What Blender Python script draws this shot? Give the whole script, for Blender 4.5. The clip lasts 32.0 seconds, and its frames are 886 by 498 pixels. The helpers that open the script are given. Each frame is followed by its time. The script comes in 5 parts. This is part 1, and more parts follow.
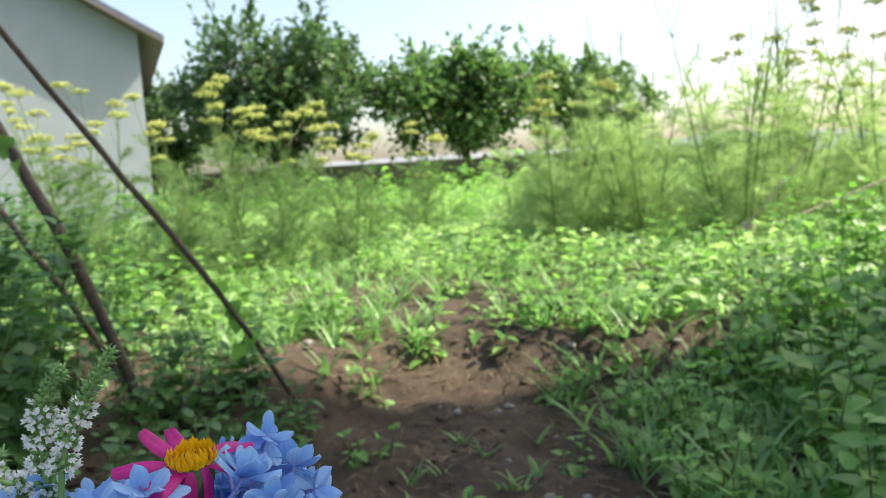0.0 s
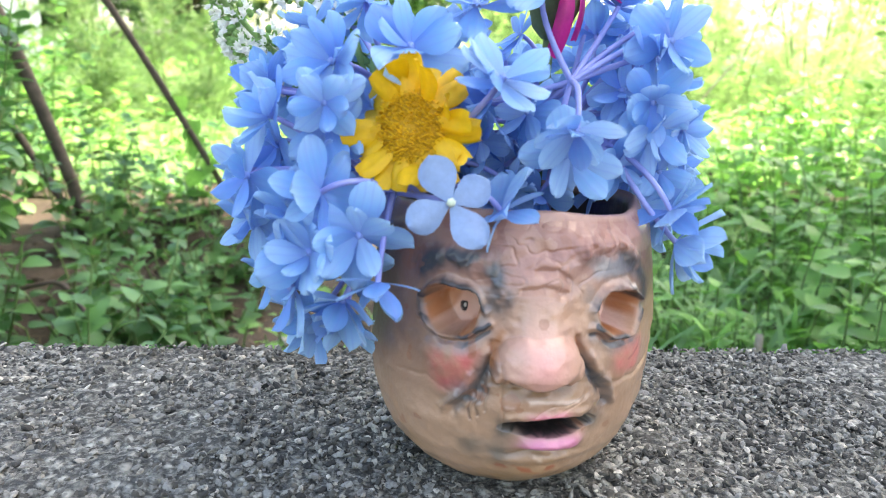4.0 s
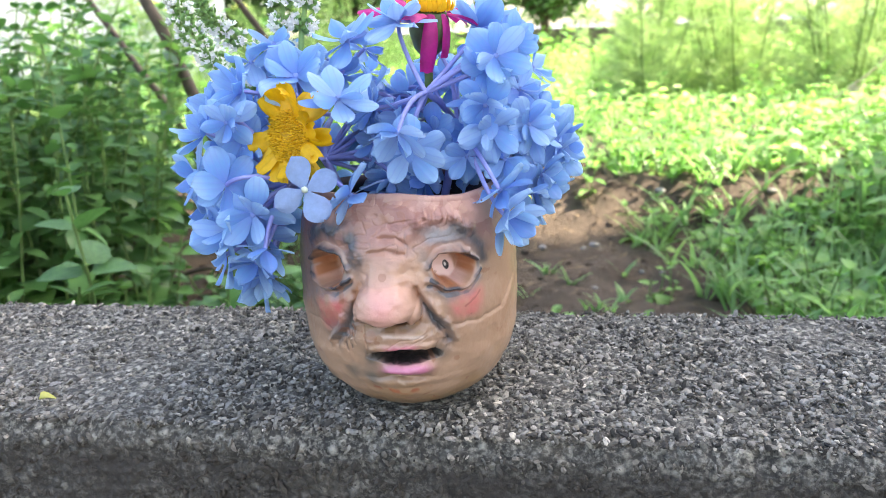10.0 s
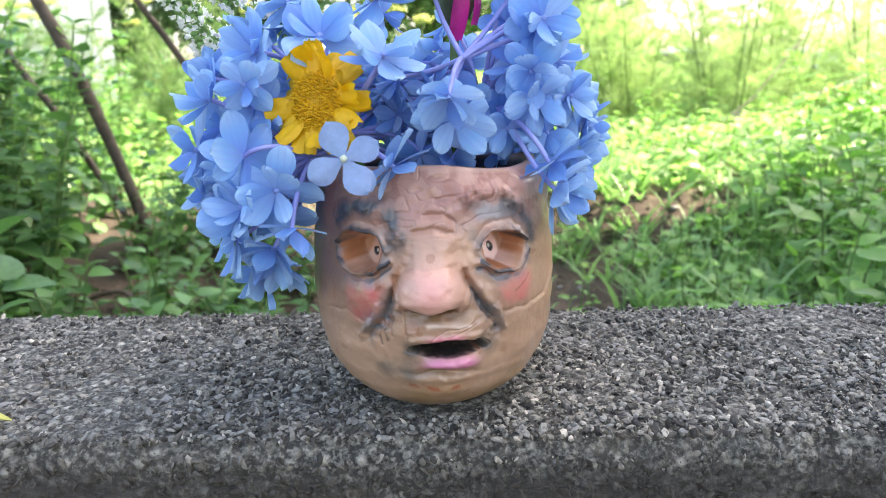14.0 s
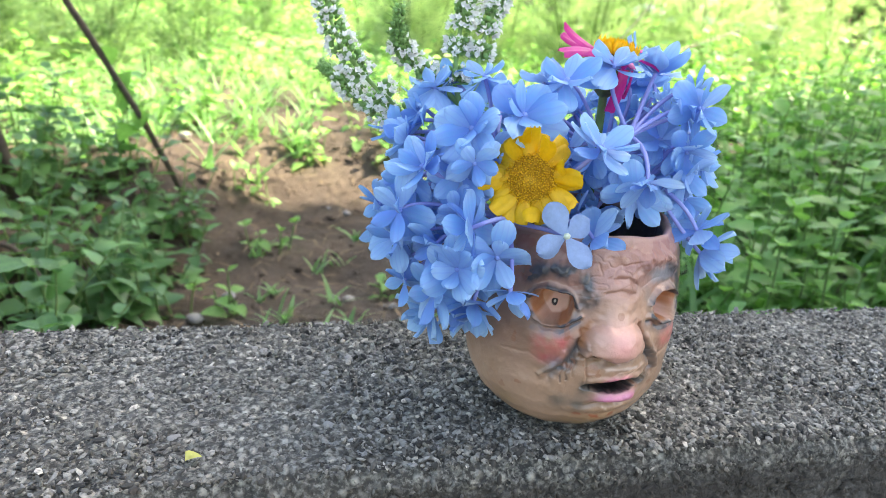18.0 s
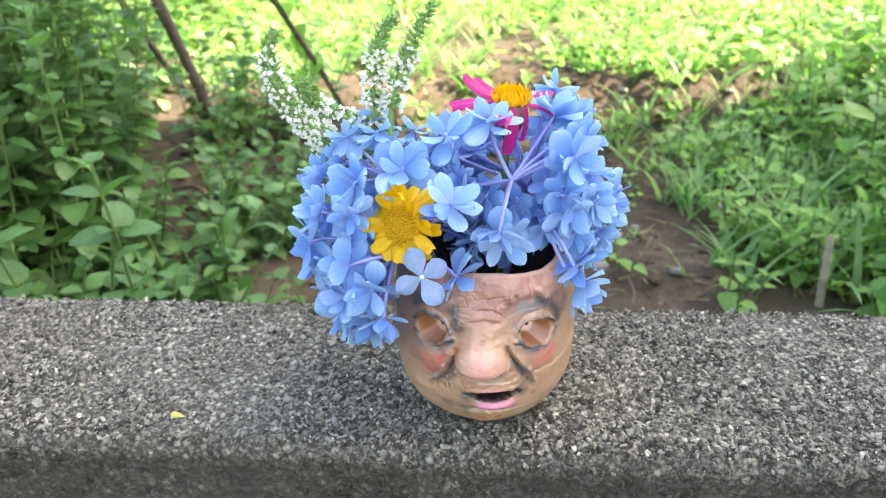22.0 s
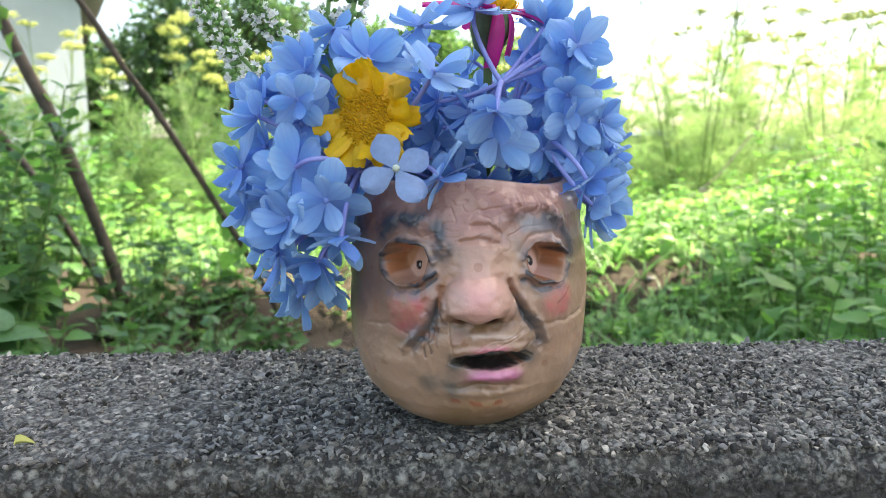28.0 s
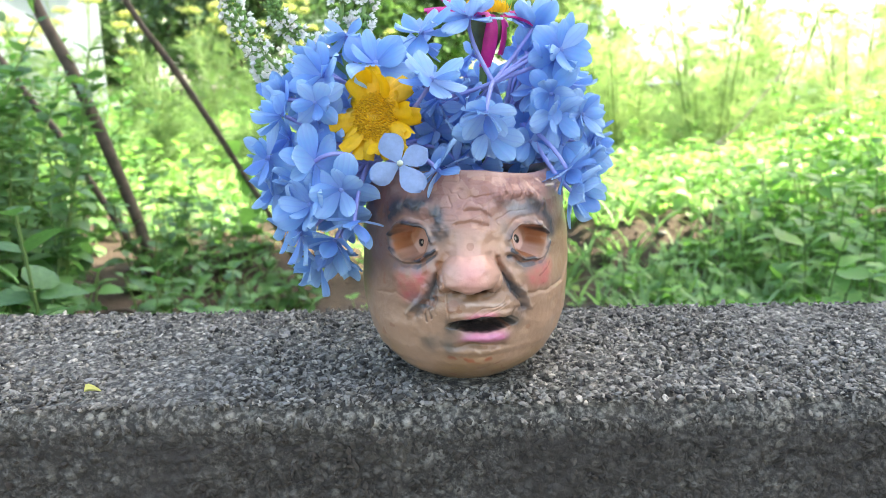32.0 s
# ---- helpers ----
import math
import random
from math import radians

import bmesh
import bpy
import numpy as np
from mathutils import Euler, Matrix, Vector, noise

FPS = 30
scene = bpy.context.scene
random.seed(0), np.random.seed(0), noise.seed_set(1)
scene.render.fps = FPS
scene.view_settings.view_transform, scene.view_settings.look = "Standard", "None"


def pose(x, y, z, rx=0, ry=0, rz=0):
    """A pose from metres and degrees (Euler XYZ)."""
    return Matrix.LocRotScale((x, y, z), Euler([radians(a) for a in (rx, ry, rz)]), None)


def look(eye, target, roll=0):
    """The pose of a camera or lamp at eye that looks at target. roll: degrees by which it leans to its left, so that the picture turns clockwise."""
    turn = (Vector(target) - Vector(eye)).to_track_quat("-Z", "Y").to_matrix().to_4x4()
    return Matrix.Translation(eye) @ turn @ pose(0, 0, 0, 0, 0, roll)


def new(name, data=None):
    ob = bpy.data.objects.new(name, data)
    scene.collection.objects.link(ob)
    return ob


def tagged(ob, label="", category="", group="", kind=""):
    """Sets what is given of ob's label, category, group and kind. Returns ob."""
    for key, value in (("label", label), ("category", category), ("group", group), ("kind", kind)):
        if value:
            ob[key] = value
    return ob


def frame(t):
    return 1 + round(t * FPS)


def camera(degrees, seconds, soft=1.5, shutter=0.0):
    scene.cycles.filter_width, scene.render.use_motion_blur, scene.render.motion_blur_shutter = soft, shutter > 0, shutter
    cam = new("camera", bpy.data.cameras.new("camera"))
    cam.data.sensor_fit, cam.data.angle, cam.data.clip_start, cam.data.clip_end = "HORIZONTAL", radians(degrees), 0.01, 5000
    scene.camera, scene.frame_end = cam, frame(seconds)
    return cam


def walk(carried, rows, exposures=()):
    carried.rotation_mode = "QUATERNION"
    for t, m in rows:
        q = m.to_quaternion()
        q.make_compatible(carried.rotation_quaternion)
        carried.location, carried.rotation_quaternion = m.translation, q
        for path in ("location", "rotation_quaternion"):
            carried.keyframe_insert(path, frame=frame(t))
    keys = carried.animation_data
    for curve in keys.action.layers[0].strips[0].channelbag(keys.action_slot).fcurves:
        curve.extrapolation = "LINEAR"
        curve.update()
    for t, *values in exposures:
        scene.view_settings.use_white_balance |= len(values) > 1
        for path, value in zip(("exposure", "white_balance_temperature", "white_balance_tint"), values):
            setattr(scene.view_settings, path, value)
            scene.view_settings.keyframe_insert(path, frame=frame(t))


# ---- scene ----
cam = camera(64.5, 32.0, soft=0.9)
METRES, TILT, LEAN, TURN = 1.55, -6.4, 3.3, 2.1
START = (0.1373, -0.2718, 0.7446)
ROWS = [
    (0.0, 0.0, 0.0, 0.0, 0.0, 0.0, -0.0),
    (0.5, -0.0435, -0.0432, -0.034, 2.77, 0.22, -3.25),
    (1.0, -0.063, -0.0515, -0.0644, 3.62, -2.67, -4.2),
    (1.5, -0.0821, -0.0264, -0.0939, 3.2, -4.71, -2.57),
    (2.0, -0.084, -0.0049, -0.1119, 1.05, -5.0, -2.14),
    (2.5, -0.087, 0.0113, -0.123, -3.52, -4.81, -2.44),
    (3.0, -0.0977, 0.0212, -0.1254, -7.06, -4.55, -3.2),
    (3.5, -0.112, 0.0263, -0.1147, -7.07, -6.01, -4.74),
    (4.0, -0.1144, 0.0321, -0.0987, -7.6, -8.15, -4.95),
    (4.5, -0.1075, 0.0339, -0.0976, -7.74, -8.99, -4.37),
    (6.5, -0.1029, 0.0351, -0.0939, -7.92, -9.64, -4.95),
    (7.0, -0.1014, 0.0194, -0.0876, -7.22, -9.83, -5.06),
    (7.5, -0.0939, 0.0021, -0.0841, -6.24, -10.0, -4.91),
    (8.0, -0.0919, 0.0044, -0.0877, -3.59, -10.32, -4.23),
    (8.5, -0.0788, 0.0028, -0.0903, -1.42, -10.52, -3.77),
    (9.0, -0.066, 0.0004, -0.0957, 0.55, -10.24, -2.25),
    (9.5, -0.0526, -0.0079, -0.0932, 2.82, -10.06, -1.7),
    (10.0, -0.044, -0.0158, -0.0913, 5.56, -9.9, -1.92),
    (10.5, -0.0318, -0.0219, -0.0899, 7.61, -9.75, -1.36),
    (11.0, -0.0149, -0.023, -0.0909, 9.07, -9.52, -0.52),
    (11.5, -0.0146, -0.0197, -0.0895, 8.94, -9.39, -0.16),
    (12.0, -0.0167, -0.0208, -0.0901, 8.71, -9.28, -0.17),
    (12.5, -0.0249, -0.0171, -0.0944, 6.8, -8.99, -0.21),
    (13.0, -0.0429, -0.0122, -0.0975, 4.68, -8.86, -0.82),
    (13.5, -0.0596, -0.0028, -0.1035, 0.27, -8.4, -1.57),
    (14.0, -0.0807, -0.0003, -0.1067, -2.65, -7.57, -2.16),
    (14.5, -0.1035, 0.0094, -0.1106, -7.45, -6.91, -2.14),
    (16.5, -0.1777, 0.0241, -0.1149, -24.0, -4.3, -3.52),
    (17.0, -0.1796, 0.0132, -0.1061, -24.25, -4.32, -3.26),
    (17.5, -0.1797, 0.0019, -0.0992, -21.54, -5.67, -4.19),
    (18.0, -0.1758, -0.0042, -0.0766, -15.25, -12.21, -5.7),
    (18.5, -0.1611, -0.0113, -0.0635, -11.94, -14.97, -5.77),
    (19.0, -0.1537, -0.0114, -0.0486, -10.6, -16.75, -4.58),
    (19.5, -0.1451, -0.0193, -0.0418, -8.25, -17.7, -3.4),
    (20.0, -0.1304, -0.0282, -0.0387, -5.71, -18.36, -3.01),
    (20.5, -0.1161, -0.032, -0.0386, -3.44, -18.78, -1.98),
    (21.0, -0.1049, -0.0341, -0.0317, -0.19, -19.25, -3.11),
    (21.5, -0.0966, -0.0389, -0.0207, 0.7, -19.98, -4.21),
    (22.0, -0.0879, -0.0416, -0.0257, 1.35, -20.15, -2.61),
    (22.5, -0.0856, -0.043, -0.0345, 1.41, -17.2, -2.33),
    (23.0, -0.0786, -0.0451, -0.044, 1.62, -14.82, -1.47),
    (23.5, -0.0735, -0.0457, -0.0567, 1.49, -9.42, -1.08),
    (24.0, -0.0706, -0.0466, -0.0686, 1.17, -5.67, -1.44),
    (24.5, -0.0702, -0.0531, -0.0907, 1.08, -1.45, -2.2),
    (26.5, -0.0787, -0.0409, -0.1126, -0.31, 0.93, -2.07),
    (27.0, -0.0869, -0.0329, -0.1171, -1.14, 0.99, -3.14),
    (27.5, -0.0964, -0.0163, -0.1253, -3.64, -0.61, -2.85),
    (28.0, -0.098, -0.0033, -0.1228, -4.99, -1.18, -2.44),
    (28.5, -0.0976, 0.0016, -0.1255, -5.71, -1.72, -2.42),
    (29.0, -0.0947, 0.0192, -0.1242, -5.93, -2.88, -1.96),
    (29.5, -0.0976, 0.031, -0.1265, -6.53, -3.73, -2.0),
    (30.0, -0.0955, 0.0325, -0.1269, -6.74, -4.01, -2.24),
    (30.5, -0.0973, 0.028, -0.1263, -6.81, -4.27, -2.35),
    (31.0, -0.0943, 0.0053, -0.1163, -5.93, -4.59, -1.93),
    (31.5, -0.0996, -0.0254, -0.1039, -4.07, -4.92, -2.51),
    (32.0, -0.0956, -0.0325, -0.1135, -3.62, -5.22, -2.37),
]
EXPOSURES = [(0.0, 1.2, 7150, 11), (0.5, 0.68, 7150, 11), (1.0, 0.92, 7150, 11), (2.0, 2.25, 7450, 11), (3.0, 2.3, 7450, 11), (4.0, 2.65, 7450, 11), (7.0, 2.55, 7450, 11), (9.0, 2.55, 7450, 15), (11.0, 2.52, 7450, 15), (13.0, 2.5, 7450, 15), (17.0, 2.32, 7450, 15), (18.0, 2.42, 7450, 11), (19.0, 2.55, 7900, 11), (21.0, 2.75, 8200, 11), (22.0, 2.75, 8200, 11), (23.0, 2.55, 7800, 11), (24.0, 2.15, 7450, 11), (27.0, 1.80, 7450, 11), (29.0, 2.45, 7450, 11), (31.0, 2.62, 7450, 11), (32.0, 2.52, 7450, 11)]
walk(cam, [(t, pose(*START, TILT, LEAN, TURN) @ pose(METRES * x, METRES * y, METRES * z, 90 + pitch, roll, yaw)) for t, x, y, z, yaw, pitch, roll in ROWS], EXPOSURES)
cam.data.dof.use_dof = True
cam.data.dof.focus_distance = 0.3
cam.data.dof.aperture_fstop = 16.0

# ---- light ----
SUN_EL, SUN_AZ = 48.0, 80.0
world = bpy.data.worlds.new("sky")
scene.world = world
world.use_nodes = True
wn = world.node_tree.nodes
sky = wn.new("ShaderNodeTexSky")
sky.sky_type, sky.sun_disc = "NISHITA", False
sky.sun_elevation, sky.sun_rotation = radians(SUN_EL), radians(SUN_AZ)
sky.air_density, sky.dust_density, sky.ozone_density = 1.0, 3.0, 1.0
world.node_tree.links.new(sky.outputs[0], wn["Background"].inputs[0])
wn["Background"].inputs[1].default_value = 0.15
sun = new("sun", bpy.data.lights.new("sun", "SUN"))
sun.data.energy, sun.data.angle, sun.data.color = 5.0, radians(0.6), (1.0, 0.94, 0.84)
SUN_FROM = Vector((math.sin(radians(SUN_AZ)) * math.cos(radians(SUN_EL)), math.cos(radians(SUN_AZ)) * math.cos(radians(SUN_EL)), math.sin(radians(SUN_EL))))
sun.matrix_world = look(SUN_FROM * 30, (0, 0, 0))

rng = np.random.default_rng(7)
TOP = 0.45  # top of the concrete wall


# ---- tools ----
def smooth(a, b, x):
    t = np.clip((x - a) / (b - a), 0, 1)
    return t * t * (3 - 2 * t)


def lattice(ix, iy, iz, seed):
    h = (ix * 374761393 + iy * 668265263 + iz * 1274126177 + seed * 974711) & 0x7FFFFFFF
    h = ((h ^ (h >> 13)) * 1274126177) & 0x7FFFFFFF
    return ((h ^ (h >> 16)) & 0xFFFF) / 65535.0


def vnoise(p, seed=0):
    """Value noise, -1 to 1, at the points p (n x 3)."""
    p = np.asarray(p, float)
    i = np.floor(p).astype(np.int64)
    f = p - i
    f = f * f * (3 - 2 * f)
    out = 0
    for dx in (0, 1):
        for dy in (0, 1):
            for dz in (0, 1):
                w = (f[:, 0] if dx else 1 - f[:, 0]) * (f[:, 1] if dy else 1 - f[:, 1]) * (f[:, 2] if dz else 1 - f[:, 2])
                out = out + w * lattice(i[:, 0] + dx, i[:, 1] + dy, i[:, 2] + dz, seed)
    return out * 2 - 1


def fbm(p, seed=0, octaves=3):
    p = np.asarray(p, float)
    return sum(vnoise(p * 2 ** k, seed + k) / 2 ** k for k in range(octaves))


def mesh_data(name, verts, faces, mat, shade=True):
    """A mesh from arrays; faces all have the same number of corners, or come as a list."""
    me = bpy.data.meshes.new(name)
    if isinstance(faces, np.ndarray):
        n, k = faces.shape
        me.vertices.add(len(verts))
        me.vertices.foreach_set("co", np.asarray(verts, np.float32).ravel())
        me.loops.add(n * k)
        me.loops.foreach_set("vertex_index", faces.astype(np.int32).ravel())
        me.polygons.add(n)
        me.polygons.foreach_set("loop_start", np.arange(0, n * k, k, dtype=np.int32))
        me.update(calc_edges=True)
    else:
        me.from_pydata([tuple(v) for v in verts], [], [tuple(f) for f in faces])
    me.polygons.foreach_set("use_smooth", np.full(len(me.polygons), shade))
    me.materials.append(mat)
    return me


def part(name, data, parent=None, label="", m=None, kind=""):
    ob = new(name, data)
    if parent is not None:
        ob.parent = parent
    if m is not None:
        ob.matrix_basis = m
    return tagged(ob, label=label, kind=kind)


def thing(name, label, category, group="", kind="", data=None, m=None):
    ob = new(name, data)
    if m is not None:
        ob.matrix_basis = m
    return tagged(ob, label, category, group, kind)


def unit(v):
    v = np.asarray(v, float)
    return v / np.maximum(np.linalg.norm(v, axis=-1, keepdims=True), 1e-9)


def bases(along, up):
    """Rotations (k x 3 x 3) that take +y to along and +z near to up."""
    y = unit(along)
    x = unit(np.cross(y, unit(up)))
    z = np.cross(x, y)
    return np.stack([x, y, z], axis=-1)


def scatter(name, tv, tf, pos, rot, size, mat, shade=True):
    """One mesh of many small pieces, each a turned and sized copy of the template."""
    pos, size = np.asarray(pos, float), np.asarray(size, float)
    if size.ndim == 1:
        size = np.repeat(size[:, None], 3, 1)
    v = np.einsum("kij,knj->kni", rot, tv[None] * size[:, None, :]) + pos[:, None, :]
    f = tf[None] + (np.arange(len(pos)) * len(tv))[:, None, None]
    return mesh_data(name, v.reshape(-1, 3), f.reshape(-1, tf.shape[1]), mat, shade)


def grid_faces(nu, nv, closed=False):
    a = np.arange(nu * nv).reshape(nv, nu)
    if closed:
        a = np.concatenate([a, a[:, :1]], 1)
    return np.stack([a[:-1, :-1], a[:-1, 1:], a[1:, 1:], a[1:, :-1]], -1).reshape(-1, 4)


def tube_arrays(points, radii, sides=7):
    """Rings round a line of points."""
    p = np.asarray(points, float)
    r = np.broadcast_to(np.asarray(radii, float), (len(p),))
    t = unit(np.gradient(p, axis=0))
    ref = np.array([0.3, 0.9, 0.2]) if abs(t[0][2]) > 0.8 else np.array([0.0, 0.1, 1.0])
    u = unit(np.cross(t, ref))
    w = np.cross(t, u)
    a = np.linspace(0, 2 * np.pi, sides, endpoint=False)
    v = p[:, None] + r[:, None, None] * (np.cos(a)[None, :, None] * u[:, None] + np.sin(a)[None, :, None] * w[:, None])
    return v.reshape(-1, 3), grid_faces(sides, len(p), True)


def tubes(name, lines, mat, sides=6):
    """One mesh of several tubes: (points, radii) each."""
    vs, fs, n = [], [], 0
    for pts, rad in lines:
        v, f = tube_arrays(pts, rad, sides)
        vs.append(v), fs.append(f + n)
        n += len(v)
    return mesh_data(name, np.concatenate(vs), np.concatenate(fs), mat)


def bend(a, b, sag=(0, 0, 0), n=8):
    t = np.linspace(0, 1, n)[:, None]
    return np.asarray(a, float) * (1 - t) + np.asarray(b, float) * t + np.asarray(sag, float) * (4 * t * (1 - t))


def leaf_template(width, tip=1.0, fold=0.12, curl=0.15, n=5, serrate=0.0, blunt=0.8):
    """A leaf 1 long along +y, folded along its midrib and bent down to the tip."""
    t = np.linspace(0, 1, n + 1)
    w = 0.5 * width * np.clip(np.sin(np.pi * t ** (0.75 * tip)), 0, 1) ** blunt + 0.004
    w = w * (1 + serrate * np.where(np.arange(n + 1) % 2, 1, -1))
    z = -curl * t ** 2
    v = np.concatenate([np.stack([s * w, t, z + fold * abs(s) * w * 2], -1) for s in (-1, 0, 1)]).reshape(3, n + 1, 3).transpose(1, 0, 2).reshape(-1, 3)
    return v, grid_faces(3, n + 1)


def blade_template(n=4, curl=0.35):
    t = np.linspace(0, 1, n + 1)
    w = 0.5 * (1 - t ** 2) + 0.02
    v = np.stack([np.stack([-w, t * np.cos(curl * t), -curl * t ** 2], -1), np.stack([w, t * np.cos(curl * t), -curl * t ** 2], -1)], 1).reshape(-1, 3)
    return v, grid_faces(2, n + 1)


def ico(sub=1):
    bm = bmesh.new()
    bmesh.ops.create_icosphere(bm, subdivisions=sub, radius=1.0)
    v = np.array([x.co[:] for x in bm.verts])
    bm.verts.index_update()
    f = np.array([[x.index for x in q.verts] for q in bm.faces])
    bm.free()
    return v, f


ICO1, ICO2 = ico(1), ico(2)
OCTA = (np.array([(1, 0, 0), (-1, 0, 0), (0, 1, 0), (0, -1, 0), (0, 0, 1), (0, 0, -1)], float), np.array([(0, 2, 4), (2, 1, 4), (1, 3, 4), (3, 0, 4), (2, 0, 5), (1, 2, 5), (3, 1, 5), (0, 3, 5)]))


# ---- materials ----
class Mat:
    """A node material with a few short cuts."""

    def __init__(self, name):
        self.m = bpy.data.materials.new(name)
        self.m.use_nodes = True
        self.t = self.m.node_tree
        self.b = self.t.nodes["Principled BSDF"]
        self.out = self.t.nodes["Material Output"]

    def node(self, kind, **kw):
        n = self.t.nodes.new(kind)
        for k, v in kw.items():
            if k in n.inputs:
                self.put(n.inputs[k], v)
        return n

    def put(self, socket, v):
        if isinstance(v, bpy.types.NodeSocket):
            self.t.links.new(v, socket)
        else:
            socket.default_value = (*v, 1) if isinstance(v, tuple) and len(v) == 3 and socket.type == "RGBA" else v

    def set(self, **kw):
        for k, v in kw.items():
            self.put(self.b.inputs[k.replace("_", " ")], v)
        return self

    def coord(self, which="Object"):
        return self.node("ShaderNodeTexCoord").outputs[which]

    def noise(self, scale, detail=4.0, rough=0.6, where=None):
        return self.node("ShaderNodeTexNoise", Vector=where or self.coord(), Scale=scale, Detail=detail, Roughness=rough).outputs["Fac"]

    def ramp(self, fac, *stops):
        n = self.t.nodes.new("ShaderNodeValToRGB")
        self.put(n.inputs[0], fac)
        e = n.color_ramp.elements
        while len(e) < len(stops):
            e.new(0.5)
        for k, (p, c) in zip(e, stops):
            k.position, k.color = p, (*c, 1) if isinstance(c, tuple) else (c, c, c, 1)
        return n.outputs[0]

    def mix(self, fac, a, b, mode="MIX"):
        n = self.t.nodes.new("ShaderNodeMix")
        n.data_type, n.blend_type = "RGBA", mode
        self.put(n.inputs[0], fac), self.put(n.inputs[6], a), self.put(n.inputs[7], b)
        return n.outputs[2]

    def bump(self, height, strength=0.3, distance=0.01):
        n = self.node("ShaderNodeBump", Height=height, Strength=strength, Distance=distance)
        self.put(self.b.inputs["Normal"], n.outputs[0])
        return self

    def translucent(self, colour, amount):
        tr = self.node("ShaderNodeBsdfTranslucent", Color=colour)
        mx = self.t.nodes.new("ShaderNodeMixShader")
        mx.inputs[0].default_value = amount
        self.t.links.new(self.b.outputs[0], mx.inputs[1])
        self.t.links.new(tr.outputs[0], mx.inputs[2])
        self.t.links.new(mx.outputs[0], self.out.inputs["Surface"])
        return self


def leaf_mat(name, dark, light, trans=0.35, rough=0.45):
    a = Mat(name)
    island = a.node("ShaderNodeNewGeometry").outputs["Random Per Island"]
    c = a.ramp(island, (0.0, dark), (0.6, tuple((x + y) / 2 for x, y in zip(dark, light))), (1.0, light))
    c = a.mix(a.ramp(a.noise(9.0, 3), (0.35, 0.0), (0.75, 0.6)), c, tuple(x * 0.75 for x in dark))
    a.set(Base_Color=c, Roughness=rough)
    a.bump(a.noise(220.0, 2), 0.25, 0.002)
    bright = a.mix(1.0, c, (1.4, 1.5, 1.05), "MULTIPLY")
    return a.translucent(bright, trans).m


M_MINT = leaf_mat("mint_leaf", (0.042, 0.128, 0.034), (0.155, 0.335, 0.105), 0.36, 0.45)
M_WEED = leaf_mat("weed_leaf", (0.085, 0.24, 0.045), (0.31, 0.56, 0.15), 0.46)
M_COVER = leaf_mat("ground_leaf", (0.15, 0.31, 0.09), (0.44, 0.62, 0.28), 0.55)
M_GRASS = leaf_mat("grass_blade", (0.12, 0.27, 0.09), (0.30, 0.50, 0.21), 0.5)
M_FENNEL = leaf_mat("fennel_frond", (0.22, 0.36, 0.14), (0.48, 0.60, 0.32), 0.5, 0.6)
# darker copy of the fennel frond, with shade put into its colour
M_FENNEL_SHADED = leaf_mat("shaded_fennel_frond", (0.055, 0.135, 0.045), (0.24, 0.37, 0.14), 0.45, 0.6)
M_UMBEL = leaf_mat("fennel_umbel", (0.40, 0.47, 0.13), (0.62, 0.64, 0.23), 0.3, 0.7)
M_TREE = leaf_mat("tree_leaf", (0.065, 0.15, 0.05), (0.18, 0.31, 0.11), 0.45, 0.4)
M_TREE_DARK = leaf_mat("dark_tree_leaf", (0.05, 0.115, 0.05), (0.125, 0.22, 0.09), 0.38, 0.4)
M_STRAW = leaf_mat("dry_straw", (0.09, 0.062, 0.034), (0.24, 0.17, 0.09), 0.1, 0.8)


def stem_mat(name, a_col, b_col, rough=0.6):
    a = Mat(name)
    c = a.ramp(a.noise(38.0), (0.3, a_col), (0.7, b_col))
    a.set(Base_Color=c, Roughness=rough).bump(a.noise(150.0), 0.4, 0.002)
    return a.m


M_STEM = stem_mat("green_stem", (0.07, 0.15, 0.03), (0.14, 0.22, 0.06))
M_SHOOT = stem_mat("young_shoot", (0.16, 0.30, 0.08), (0.26, 0.42, 0.14), 0.5)
M_BARK = stem_mat("bark", (0.045, 0.03, 0.02), (0.12, 0.085, 0.06), 0.85)
M_STICK = stem_mat("stick_bark", (0.052, 0.039, 0.028), (0.12, 0.09, 0.066), 0.75)
M_PALE = stem_mat("pale_wood", (0.30, 0.24, 0.16), (0.50, 0.43, 0.32), 0.8)
M_PEDICEL = stem_mat("flower_stalk", (0.17, 0.20, 0.50), (0.30, 0.34, 0.66), 0.5)


